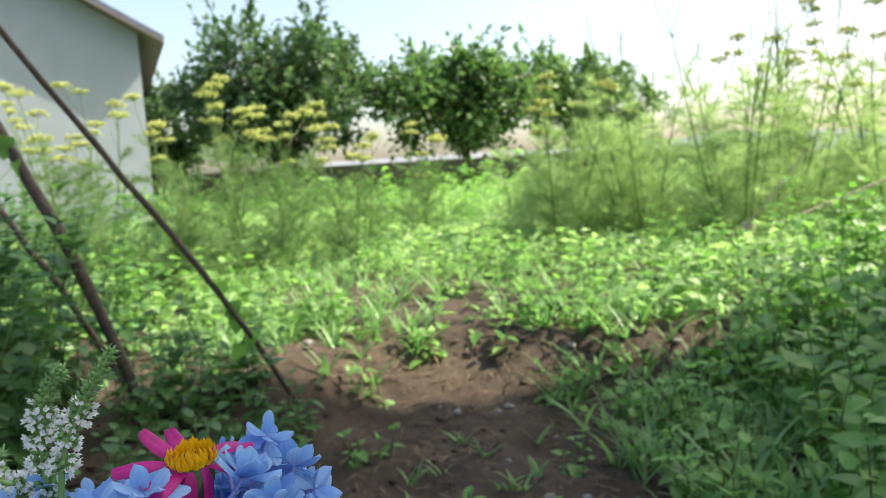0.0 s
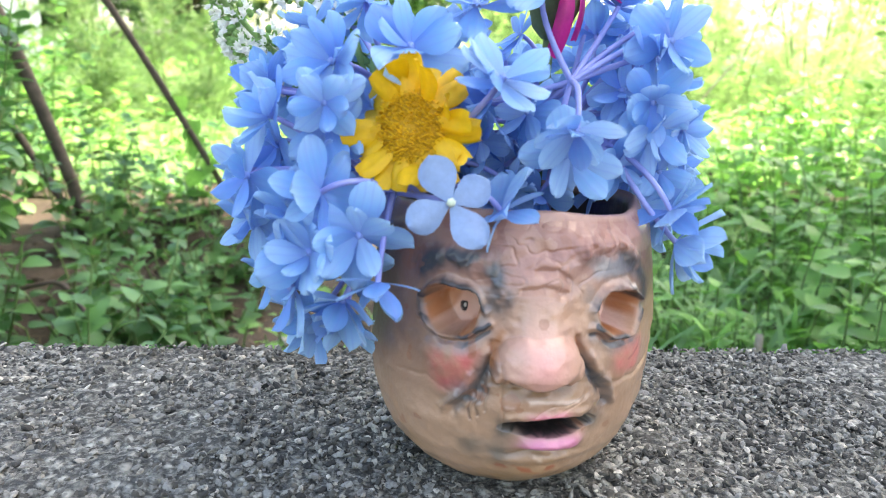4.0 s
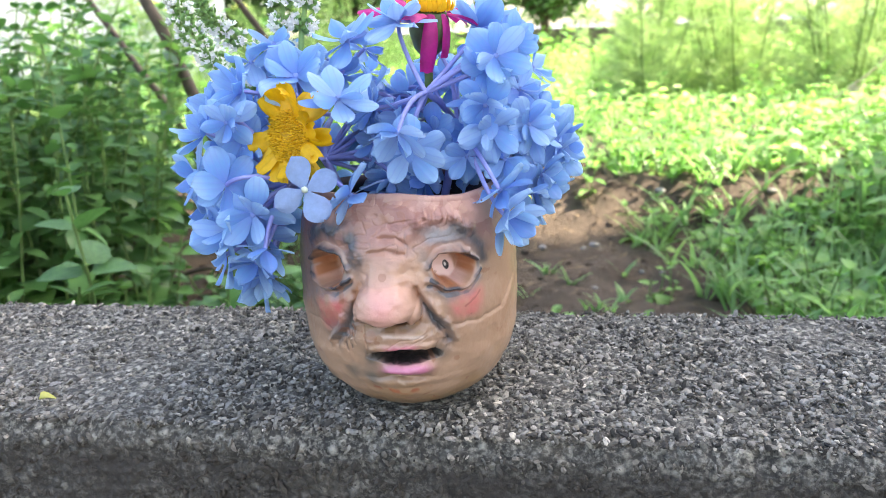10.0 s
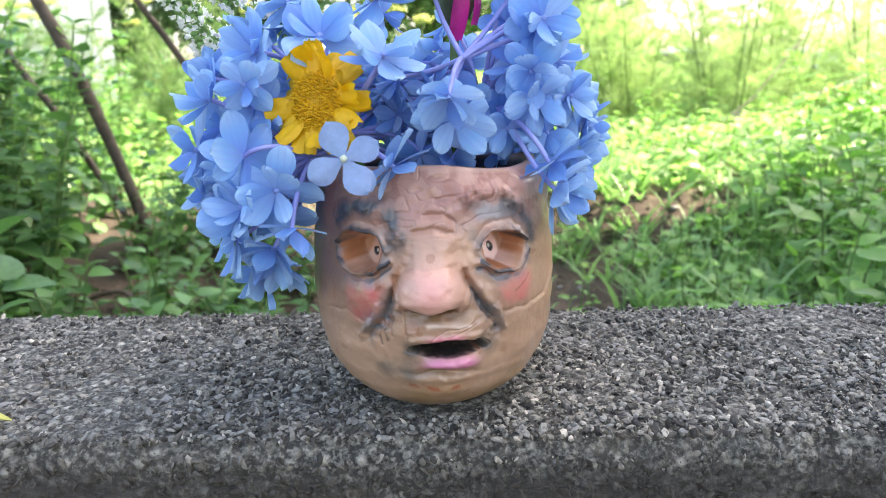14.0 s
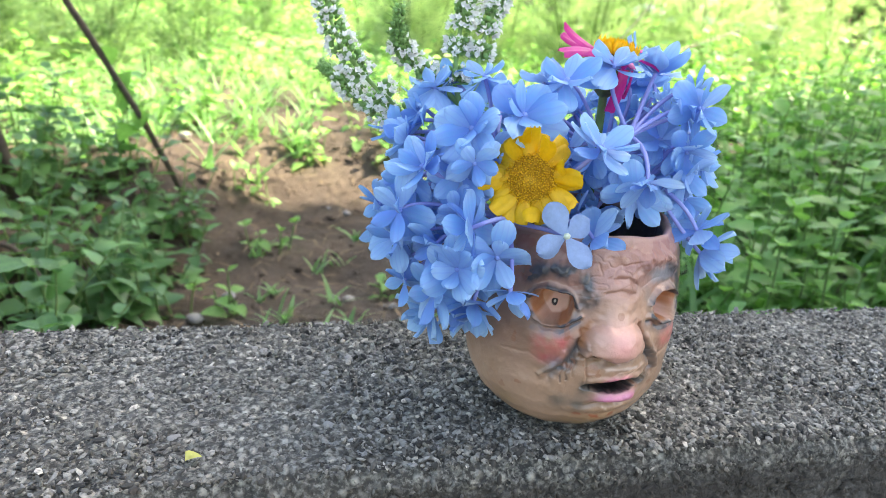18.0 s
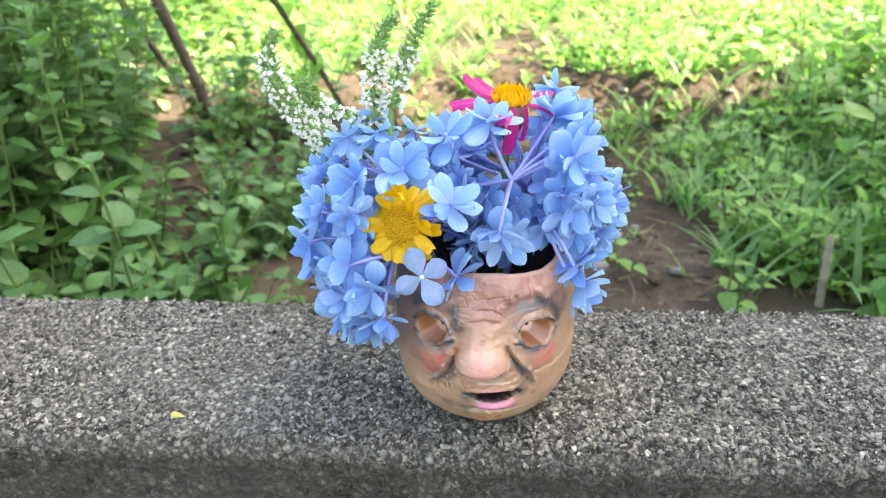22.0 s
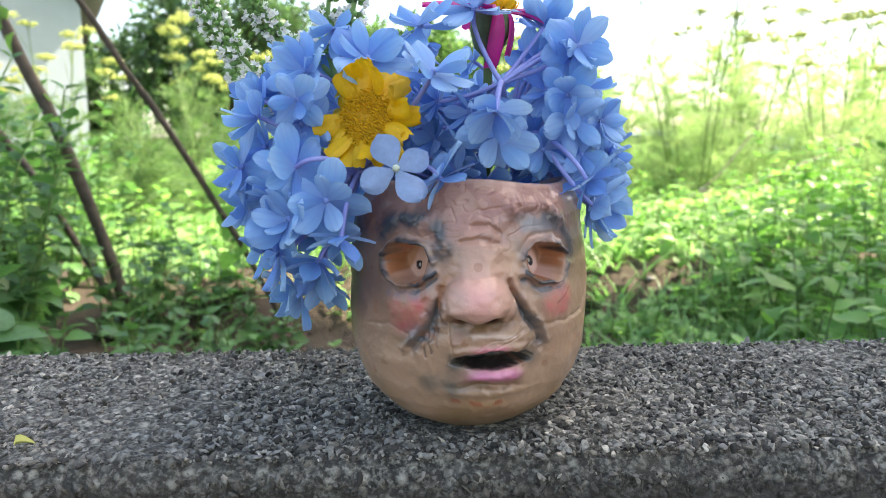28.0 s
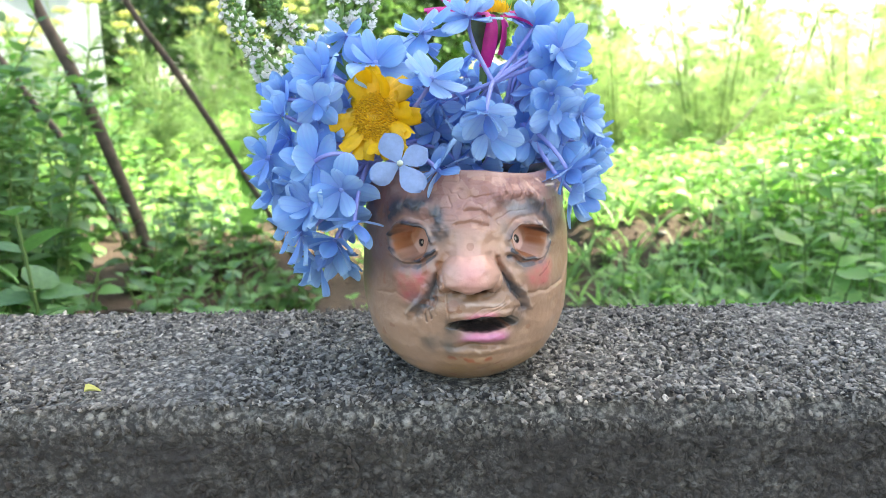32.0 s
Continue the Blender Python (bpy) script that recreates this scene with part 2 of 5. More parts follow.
def make_concrete():
    a = Mat("concrete")
    p = a.coord()
    vor = a.node("ShaderNodeTexVoronoi", Vector=p, Scale=210.0, Randomness=1.0)
    big = a.node("ShaderNodeTexVoronoi", Vector=p, Scale=95.0, Randomness=1.0)
    grain = a.noise(420.0, 3, 0.7, p)
    stone = a.ramp(a.node("ShaderNodeSeparateColor", Color=vor.outputs["Color"]).outputs[0], (0.0, (0.015, 0.014, 0.013)), (0.4, (0.07, 0.066, 0.06)), (0.7, (0.22, 0.21, 0.19)), (1.0, (0.62, 0.60, 0.55)))
    stone2 = a.ramp(a.node("ShaderNodeSeparateColor", Color=big.outputs["Color"]).outputs[1], (0.0, (0.07, 0.066, 0.06)), (0.6, (0.2, 0.185, 0.165)), (0.85, (0.25, 0.26, 0.265)), (1.0, (0.45, 0.43, 0.39)))
    c = a.mix(0.30, stone, stone2)
    joint = a.ramp(vor.outputs["Distance"], (0.25, 0.0), (0.60, 1.0))
    c = a.mix(joint, c, (0.035, 0.034, 0.032))
    c = a.mix(a.ramp(grain, (0.45, 0.0), (0.7, 0.7)), c, (0.42, 0.41, 0.385))
    c = a.mix(a.ramp(a.noise(330.0, 2, 0.6, p), (0.5, 0.0), (0.66, 0.8)), c, (0.03, 0.03, 0.03))
    stain = a.ramp(a.noise(7.0, 5, 0.65, p), (0.45, 0.0), (0.8, 0.5))
    c = a.mix(stain, c, (0.085, 0.074, 0.058))
    c = a.mix(1.0, c, (1.02, 1.01, 0.90), "MULTIPLY")
    # shade of the upright faces put into the colour, broken by stain-like noise
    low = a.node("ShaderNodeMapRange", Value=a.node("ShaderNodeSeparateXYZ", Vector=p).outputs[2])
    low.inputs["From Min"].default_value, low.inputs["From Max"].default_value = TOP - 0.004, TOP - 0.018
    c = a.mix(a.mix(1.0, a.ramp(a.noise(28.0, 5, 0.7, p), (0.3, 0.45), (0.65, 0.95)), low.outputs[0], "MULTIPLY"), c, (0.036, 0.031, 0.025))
    moss = a.ramp(a.noise(22.0, 4, 0.6, p), (0.62, 0.0), (0.75, 0.35))
    c = a.mix(moss, c, (0.085, 0.075, 0.05))
    a.set(Base_Color=c, Roughness=0.9)
    h = a.mix(0.5, a.ramp(vor.outputs["Distance"], (0.0, 1.0), (0.7, 0.0)), grain)
    return a.bump(h, 1.0, 0.004).m


def make_soil():
    a = Mat("soil")
    p = a.coord()
    c = a.ramp(a.noise(3.0, 6, 0.65, p), (0.3, (0.044, 0.031, 0.020)), (0.55, (0.090, 0.066, 0.044)), (0.8, (0.175, 0.135, 0.092)))
    c = a.mix(a.ramp(a.noise(60.0, 4, 0.7, p), (0.45, 0.0), (0.75, 0.7)), c, (0.035, 0.025, 0.018))
    y = a.node("ShaderNodeMapRange", Value=a.node("ShaderNodeSeparateXYZ", Vector=p).outputs[1])
    y.inputs["From Min"].default_value, y.inputs["From Max"].default_value = 2.6, 5.0
    turf = a.mix(a.noise(1.6, 4, 0.6, p), (0, 0, 0), y.outputs[0])
    turf = a.ramp(turf, (0.1, 0.0), (0.45, 0.9))
    c = a.mix(turf, c, a.ramp(a.noise(25.0, 4, 0.7, p), (0.3, (0.06, 0.12, 0.02)), (0.7, (0.16, 0.26, 0.06))))
    a.set(Base_Color=c, Roughness=0.95)
    return a.bump(a.mix(0.5, a.noise(45.0, 5, 0.7, p), a.noise(220.0, 3, 0.7, p)), 0.9, 0.02).m


def make_grain():
    a = Mat("aggregate")
    island = a.node("ShaderNodeNewGeometry").outputs["Random Per Island"]
    c = a.ramp(island, (0.0, (0.010, 0.010, 0.009)), (0.22, (0.042, 0.041, 0.036)), (0.48, (0.150, 0.146, 0.126)), (0.74, (0.220, 0.225, 0.218)), (0.94, (0.32, 0.31, 0.27)), (1.0, (0.50, 0.48, 0.43)))
    p = a.coord()
    c = a.mix(a.ramp(a.noise(9.0, 4, 0.6, p), (0.45, 0.0), (0.75, 0.55)), c, (0.085, 0.075, 0.06))
    # same painted-in shade on the grains below the top edge
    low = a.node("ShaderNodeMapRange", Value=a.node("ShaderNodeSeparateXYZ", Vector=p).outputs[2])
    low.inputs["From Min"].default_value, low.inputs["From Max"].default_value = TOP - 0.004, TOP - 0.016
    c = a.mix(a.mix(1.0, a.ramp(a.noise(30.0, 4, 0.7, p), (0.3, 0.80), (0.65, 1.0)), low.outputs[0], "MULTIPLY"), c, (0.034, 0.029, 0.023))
    c = a.mix(a.ramp(a.noise(700.0, 2, 0.6, p), (0.45, 0.0), (0.7, 0.6)), c, (0.03, 0.03, 0.03))
    c = a.mix(1.0, c, (1.17, 1.12, 1.03), "MULTIPLY")
    a.set(Base_Color=c, Roughness=0.85)
    return a.bump(a.noise(900.0, 2, 0.6, p), 0.5, 0.001).m


def make_petal():
    a = Mat("hydrangea_petal")
    p = a.coord()
    s = a.node("ShaderNodeSeparateXYZ", Vector=p)
    along = a.ramp(a.node("ShaderNodeMath", Value=s.outputs[1]).outputs[0], (0.0, 0.0), (1.0, 1.0))
    n = [q for q in a.t.nodes if q.type == "MATH"][0]
    n.operation = "MULTIPLY"
    n.inputs[1].default_value = 62.0
    rnd = a.node("ShaderNodeObjectInfo").outputs["Random"]
    c = a.ramp(along, (0.0, (0.125, 0.255, 0.61)), (0.5, (0.175, 0.415, 0.75)), (1.0, (0.38, 0.62, 0.83)))
    c = a.mix(a.ramp(rnd, (0.3, 0.0), (1.0, 0.5)), c, (0.48, 0.68, 0.88))
    c = a.mix(a.ramp(rnd, (0.0, 0.5), (0.35, 0.0)), c, (0.14, 0.28, 0.76))
    c = a.mix(a.ramp(a.noise(140.0, 3, 0.6, p), (0.5, 0.0), (0.8, 0.3)), c, (0.38, 0.44, 0.82))
    vein = a.node("ShaderNodeTexWave", Vector=p, Scale=120.0, Distortion=3.0, Detail=2.0).outputs["Fac"]
    c = a.mix(a.ramp(vein, (0.75, 0.0), (1.0, 0.22)), c, (0.22, 0.3, 0.74))
    a.set(Base_Color=c, Roughness=0.5, Specular_IOR_Level=0.35)
    a.bump(a.mix(0.5, vein, a.noise(300.0, 2, 0.5, p)), 0.18, 0.0012)
    return a.translucent(c, 0.38).m


def plain(name, col, rough=0.5, vary=0.25, scale=120.0, trans=0.0, bump=0.2, spec=0.5):
    a = Mat(name)
    c = a.ramp(a.noise(scale), (0.25, tuple(x * (1 - vary) for x in col)), (0.75, tuple(min(1, x * (1 + vary)) for x in col)))
    a.set(Base_Color=c, Roughness=rough, Specular_IOR_Level=spec).bump(a.noise(scale * 3), bump, 0.001)
    if trans:
        a.translucent(c, trans)
    return a.m


M_CONC, M_SOIL, M_PETAL, M_GRAIN = make_concrete(), make_soil(), make_petal(), make_grain()
M_YPETAL = plain("yellow_petal", (0.90, 0.50, 0.008), 0.5, 0.20, 160, 0.22)
M_YDISC = plain("yellow_disc", (0.84, 0.50, 0.015), 0.7, 0.25, 700, 0.1)
M_YHEART = plain("disc_base", (0.56, 0.31, 0.012), 0.8, 0.3, 500)
M_MAGENTA = plain("magenta_petal", (0.62, 0.02, 0.24), 0.5, 0.25, 130, 0.3)
M_CALYX = plain("calyx", (0.10, 0.14, 0.05), 0.6, 0.3, 200)
M_WHITE = plain("white_floret", (0.90, 0.90, 0.86), 0.6, 0.05, 300, 0.2)
M_BUD = plain("mint_bud", (0.20, 0.38, 0.11), 0.6, 0.3, 300, 0.15)
M_CENTRE = plain("floret_centre", (0.20, 0.30, 0.62), 0.5, 0.2, 400)
M_STONE = plain("pebble", (0.24, 0.23, 0.205), 0.85, 0.35, 90, 0, 0.4)
M_CHIP = plain("yellow_chip", (0.50, 0.50, 0.13), 0.6, 0.2, 200, 0.2)
M_HOUSE = plain("house_render", (0.28, 0.32, 0.355), 0.9, 0.08, 2.0, 0, 0.15)
M_ROOF = plain("roof_sheet", (0.10, 0.11, 0.16), 0.6, 0.2, 3.0)
M_SOFFIT = plain("soffit", (0.16, 0.13, 0.12), 0.8, 0.15, 3.0)
M_BLOCK = plain("block_wall", (0.135, 0.118, 0.10), 0.9, 0.3, 2.0)
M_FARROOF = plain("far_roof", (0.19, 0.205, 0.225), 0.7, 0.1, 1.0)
# distance haze put into the hills' base colour as pale blue-grey
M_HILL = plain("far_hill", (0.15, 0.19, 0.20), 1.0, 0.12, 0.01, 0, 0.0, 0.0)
# pale colour of the added shade wall, raised to bounce light back
M_PLASTER = plain("plaster", (0.76, 0.75, 0.72), 0.9, 0.1, 2.0)


# ---- ground ----
def ground_height(x, y):
    """The soil rises in a low bank behind the trodden hollow at the wall."""
    q = np.stack([x, y, 0 * x], -1)
    bank = 0.17 * smooth(1.80, 2.20, y + 0.22 * vnoise(q * 1.7, 3) - 0.15 * x) * smooth(-1.2, -0.5, x)
    left = 0.12 * smooth(-0.3, -0.9, x) * smooth(0.5, 1.3, y)
    near = smooth(30, 4, np.hypot(x, y))
    return (np.maximum(bank, left) + 0.03 * fbm(q * 2.2, 5) + 0.012 * fbm(q * 11, 9)) * near - 0.01


def make_ground():
    s = np.linspace(-1, 1, 250)
    ax = 2.6 * s + 3000 * np.abs(s) ** 12 * np.sign(s) + 2.0 * s ** 3
    X, Y = np.meshgrid(ax, ax + 1.6)
    x, y = X.ravel(), Y.ravel()
    v = np.stack([x, y, ground_height(x, y)], -1)
    return thing("ground", "brown garden soil with low green growth", "ground", kind="structure", data=mesh_data("ground", v, grid_faces(250, 250), M_SOIL))


make_ground()


# ---- concrete wall ----
def make_wall():
    """A long wall whose worn, pitted top carries the pot."""
    half = np.array([-0.0525, 0.1025])
    xs = np.concatenate([np.linspace(-2.4, -0.56, 90), np.linspace(-0.55, 0.55, 400), np.linspace(0.56, 2.4, 90)])
    r = 0.011
    prof = [(half[0], -0.05)] + [(half[0], z) for z in np.linspace(0.02, TOP - 0.09, 5)] + [(half[0], z) for z in np.linspace(TOP - 0.085, TOP - r, 38)]
    prof += [(half[0] + r * (1 - math.cos(a)), TOP - r + r * math.sin(a)) for a in np.linspace(0.2, math.pi / 2, 9)]
    prof += [(y, TOP) for y in np.linspace(half[0] + r + 0.002, half[1] - 0.008, 72)]
    prof += [(half[1] - 0.006 + 0.006 * math.sin(a), TOP - 0.006 + 0.006 * math.cos(a)) for a in np.linspace(0.2, math.pi / 2, 5)]
    prof += [(half[1], z) for z in np.linspace(TOP - 0.02, -0.05, 8)]
    P = np.array(prof)
    n = len(P)
    v = np.zeros((n, len(xs), 3))
    v[..., 0] = xs[None]
    v[..., 1], v[..., 2] = P[:, :1], P[:, 1:]
    q = v.reshape(-1, 3)
    t = np.gradient(P, axis=0)
    nrm = np.stack([0 * t[:, 0], -t[:, 1], t[:, 0]], -1)
    nrm = unit(np.repeat(nrm[:, None], len(xs), 1).reshape(-1, 3))
    d = 0.0013 * fbm(q * 330, 11, 1) + 0.0010 * fbm(q * 140, 15, 2) + 0.0012 * fbm(q * 14, 21, 2)
    pits = np.clip(fbm(q * 170, 31, 1) - 0.45, 0, 1)
    d = d - 0.004 * pits
    arris = np.exp(-((q[:, 1] - half[0]) ** 2 + (q[:, 2] - TOP) ** 2) / 0.012 ** 2)
    d = d - arris * 0.004 * np.clip(0.2 + fbm(q * 38, 41, 2), 0, 1)
    d = np.where((q[:, 2] < TOP - 0.1), d * 0.4, d)
    foot = np.exp(-((q[:, 0]) ** 2 + q[:, 1] ** 2) / 0.035 ** 2) * (q[:, 2] > TOP - 0.012)
    q = q + nrm * (d * (1 - foot))[:, None]
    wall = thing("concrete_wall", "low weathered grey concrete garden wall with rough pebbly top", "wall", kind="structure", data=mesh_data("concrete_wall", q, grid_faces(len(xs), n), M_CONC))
    stones = []
    for k in range(5):
        a, f = ICO2
        a = a * (1 + 0.22 * vnoise(a * 1.7 + 9 * k, 50 + k)[:, None])
        stones.append(mesh_data("pebble", a * np.array([1.0, 0.7, 0.45]), f, M_STONE))
    g = np.random.default_rng(3)
    for k in range(260):
        x, y = g.uniform(-0.5, 0.5), g.uniform(half[0] + 0.004, half[1] - 0.004)
        if x * x + y * y < 0.04 ** 2:
            continue
        s = 0.0014 + 0.0026 * g.random() ** 3
        part("pebble", stones[k % 5], wall, m=Matrix.LocRotScale((x, y, TOP - s * 0.12), Euler((0.2 * g.normal(), 0.2 * g.normal(), g.uniform(0, 6.3))), (s, s, s)))
    n = 40000
    x, y = g.uniform(-0.56, 0.56, n), g.uniform(half[0] + 0.002, half[1] - 0.001, n)
    m = 9000
    fx, fz = g.uniform(-0.5, 0.5, m), TOP - 0.006 - 0.075 * g.random(m)
    pos = np.concatenate([np.stack([x, y, TOP - 0.0004 + 0.0010 * g.random(n)], -1), np.stack([fx, np.full(m, half[0] + 0.0004), fz], -1)])
    ring = np.hypot(pos[:, 0], pos[:, 1])
    pos = pos[(ring > 0.030) | (pos[:, 2] < TOP - 0.001)]
    k = len(pos)
    size = (0.0005 + 0.0016 * g.random((k, 1)) ** 2.6) * np.stack([g.uniform(0.7, 1.7, k), g.uniform(0.6, 1.2, k), g.uniform(0.28, 0.62, k)], -1)
    al = unit(np.stack([g.normal(0, 1, k), g.normal(0, 1, k), g.normal(0, 0.3, k)], -1))
    up = np.where((pos[:, 2] < TOP - 0.001)[:, None], [[0, -1.0, 0]], [[0, 0, 1.0]]) + g.normal(0, 0.6, (k, 3))
    rock = ICO1[0] * (1 + 0.28 * vnoise(ICO1[0] * 2.3, 5)[:, None])
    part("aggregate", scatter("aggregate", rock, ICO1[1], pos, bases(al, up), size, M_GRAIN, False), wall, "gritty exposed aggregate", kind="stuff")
    return wall


make_wall()


# ---- the face pot ----
PROFILE = ((0.0, 0.0175), (0.0015, 0.0240), (0.005, 0.0305), (0.010, 0.0368), (0.016, 0.0422), (0.024, 0.0467), (0.034, 0.0495), (0.045, 0.0506), (0.058, 0.0510), (0.070, 0.0508), (0.081, 0.0500), (0.090, 0.0485), (0.096, 0.0466), (0.0995, 0.0432))


def blob(u, z, cu, cz, wu, wz, power=2.0):
    return np.exp(-(np.abs((u - cu) / wu) ** power + np.abs((z - cz) / wz) ** power))


def nearness(u, z, pts):
    """Distance to a bent line."""
    best = np.full_like(u, 9.0)
    for (u0, z0), (u1, z1) in zip(pts[:-1], pts[1:]):
        du, dz = u1 - u0, z1 - z0
        t = np.clip(((u - u0) * du + (z - z0) * dz) / (du * du + dz * dz), 0, 1)
        best = np.minimum(best, np.hypot(u - u0 - t * du, z - z0 - t * dz))
    return best


def stroke(u, z, pts, width):
    return np.exp(-(nearness(u, z, pts) / width) ** 2)


def scratch(u, z, pts, width):
    """A line with a firm edge."""
    return smooth(width, 0.45 * width, nearness(u, z, pts))


def deg(*pairs):
    return [(radians(a) * 0.05, z) for a, z in pairs]


EYES = ((radians(-32.0) * 0.05, 0.0735, radians(-33.5) * 0.05, 0.0714), (radians(32.0) * 0.05, 0.0738, radians(33.5) * 0.05, 0.0722))
EYE_W, EYE_H = 0.0088, 0.0072
FOLD_R = deg((-16.5, 0.0585), (-18.5, 0.0530), (-20, 0.0490), (-25, 0.0450), (-30, 0.0405))
FOLD_L = deg((13.5, 0.067), (16.5, 0.0605), (20.5, 0.0545), (25, 0.0495), (28.5, 0.0435))
BROW_R = deg((-46, 0.0845), (-41, 0.0880), (-32, 0.0892), (-22, 0.0882), (-16.5, 0.0845), (-14.5, 0.0790))
BROW_L = deg((14.5, 0.0915), (20, 0.0935), (27, 0.0943), (35, 0.0925), (41, 0.0890))
MOUTH_U, MOUTH_W = 0.0056, 0.0168


def mouth_line(u):
    q = u - MOUTH_U
    return 0.0376 - 4.0 * q ** 2 + 0.03 * q, np.clip(1 - (q / MOUTH_W) ** 2, 0, 1) ** 0.5


def eye_round(u, z, cu, cz):
    return np.sqrt(((u - cu) / EYE_W) ** 2 + ((z - cz) / EYE_H) ** 2)


def jitter(u, z, p):
    return u + 0.0010 * vnoise(p * 150, 201) + 0.0005 * vnoise(p * 420, 203), z + 0.0009 * vnoise(p * 150, 202) + 0.0005 * vnoise(p * 420, 204)


def face_relief(u, z, p):
    d = np.zeros_like(u)
    u, z = jitter(u, z, p)
    wob = fbm(p * 60, 71, 3)
    fine = fbm(p * 260, 77, 2)
    # nose: bridge, round bulb, wings, nostrils
    ridge = np.interp(z, [0.052, 0.060, 0.066, 0.074, 0.082, 0.091], [0.0, 0.0074, 0.0076, 0.0054, 0.0030, 0.0]) * np.exp(-(np.abs(u + 0.0006) / np.interp(z, [0.055, 0.07, 0.085], [0.0110, 0.0084, 0.0080])) ** 2.6)
    rho = np.clip(((u + 0.0006) / 0.0128) ** 2 + ((z - 0.0592) / np.where(z < 0.0592, 0.0066, 0.0125)) ** 2, 0, 1)
    bulb = 0.0124 * (1 - rho) ** 0.5
    wings = 0.0070 * (1 - np.clip(((np.abs(u + 0.0006) - 0.0102) / 0.0042) ** 2 + ((z - 0.0582) / 0.0054) ** 2, 0, 1)) ** 0.5
    d += np.maximum(np.maximum(ridge, bulb), wings)
    d -= 0.0062 * blob(u, z, 0.0046, 0.0538, 0.0024, 0.0013, 3) + 0.0030 * blob(u, z, -0.0058, 0.0535, 0.0026, 0.0010)
    d -= 0.0016 * stroke(u, z, deg((-15.5, 0.065), (-16.2, 0.058), (-14, 0.0530)), 0.0010) + 0.0014 * stroke(u, z, deg((14.5, 0.064), (15.6, 0.058), (13, 0.0530)), 0.0010)
    # eyes: hollow sockets with a sunken ball, a bored pupil and a deeper outer corner
    for cu, cz, pu, pz in EYES:
        q = eye_round(u, z, cu, cz) + 0.10 * wob + 0.04 * fine
        d += 0.0014 * np.exp(-((q - 1.20) / 0.15) ** 2) * (0.8 + 0.5 * wob) - 0.0112 * smooth(1.03, 0.90, q)
        d -= 0.0008 * smooth(0.0019, 0.0015, np.hypot(u - pu, z - pz))
        for dz, lift, w in ((0.0082, 0.0014, 0.0010), (0.0104, -0.0007, 0.0010)):
            d += lift * stroke(u, z, [(cu - 0.0115, cz + dz - 0.0065), (cu - 0.0055, cz + dz - 0.0010), (cu + 0.0045, cz + dz - 0.0006), (cu + 0.0115, cz + dz - 0.0070)], w)
        for dz, lift, w in ((0.0078, 0.0012, 0.0010), (0.0098, -0.0009, 0.0009)):
            d += lift * stroke(u, z, [(cu - 0.0115, cz - dz + 0.0040), (cu - 0.004, cz - dz), (cu + 0.005, cz - dz + 0.0003), (cu + 0.0125, cz - dz + 0.0050)], w)
    # brows, cheeks, folds
    d += 0.0016 * stroke(u, z, BROW_R, 0.0030) + 0.0020 * stroke(u, z, BROW_L, 0.0024)
    d += 0.0010 * np.clip(vnoise(np.stack([u * 900, z * 260, 0 * u], -1), 88), -0.5, 1) * stroke(u, z, BROW_L, 0.0022)
    d -= 0.0018 * stroke(u, z, FOLD_R, 0.0014) + 0.0024 * stroke(u, z, FOLD_L, 0.0013)
    d += 0.0015 * stroke(u, z, [(a + 0.0034, b) for a, b in FOLD_L[1:]], 0.0014) + 0.0013 * stroke(u, z, [(a - 0.0034, b) for a, b in FOLD_R[1:]], 0.0014)
    for k in range(3):
        a0, z0 = -17 - 2.4 * k, 0.0500 - 0.0016 * k
        d -= 0.0007 * stroke(u, z, deg((a0, z0), (a0 - 1.5, z0 - 0.005), (a0 - 0.6, z0 - 0.009)), 0.0005)
        d -= 0.0007 * stroke(u, z, deg((19 + 2 * k, 0.0545 - 0.0020 * k), (22 + 2.2 * k, 0.0490 - 0.0018 * k)), 0.0005)
    d += 0.0026 * blob(u, z, -0.0262, 0.0560, 0.009, 0.009) + 0.0030 * blob(u, z, 0.0325, 0.0595, 0.009, 0.009)
    # muzzle, lips, open mouth, chin
    d += 0.0026 * blob(u, z, MOUTH_U - 0.002, 0.0445, 0.017, 0.0055) + 0.0014 * blob(u, z, MOUTH_U - 0.001, 0.0480, 0.010, 0.003)
    zm, lid = mouth_line(u)
    gap = smooth(1.05, 0.82, np.abs(z - zm) / (0.0034 * lid + 1e-5)) * (lid > 0)
    d -= 0.0130 * gap
    d += 0.0020 * np.exp(-((z - zm - 0.0044) / 0.0013) ** 2) * lid * (0.8 + 0.35 * fine)
    d += 0.0050 * np.exp(-((np.clip(z - 0.0314 + 9 * (u - MOUTH_U - 0.0005) ** 2, -1, 1)) / 0.0029) ** 2) * np.exp(-(np.abs(u - MOUTH_U - 0.0005) / 0.0104) ** 4)
    d -= 0.0018 * blob(u, z, MOUTH_U - 0.001, 0.0262, 0.013, 0.0016)
    d += 0.0014 * blob(u, z, MOUTH_U - 0.001, 0.0232, 0.012, 0.0018) + 0.0018 * blob(u, z, 0.004, 0.0165, 0.013, 0.006)
    # wrinkled forehead
    fore = blob(u, z, -0.003, 0.0915, 0.026, 0.012, 4)
    w3 = np.stack([u * 130 + 1.8 * vnoise(p * 60, 80), z * 420 - u * 60, 0 * u], -1)
    crease = np.clip(1 - np.abs(vnoise(w3, 82)) * 4.5, 0, 1)
    d += fore * (0.0005 * vnoise(w3 * 0.7, 83) - 0.00045 * crease)
    w4 = np.stack([u * 260 + 3 * vnoise(p * 80, 84), z * 120, 0 * u], -1)
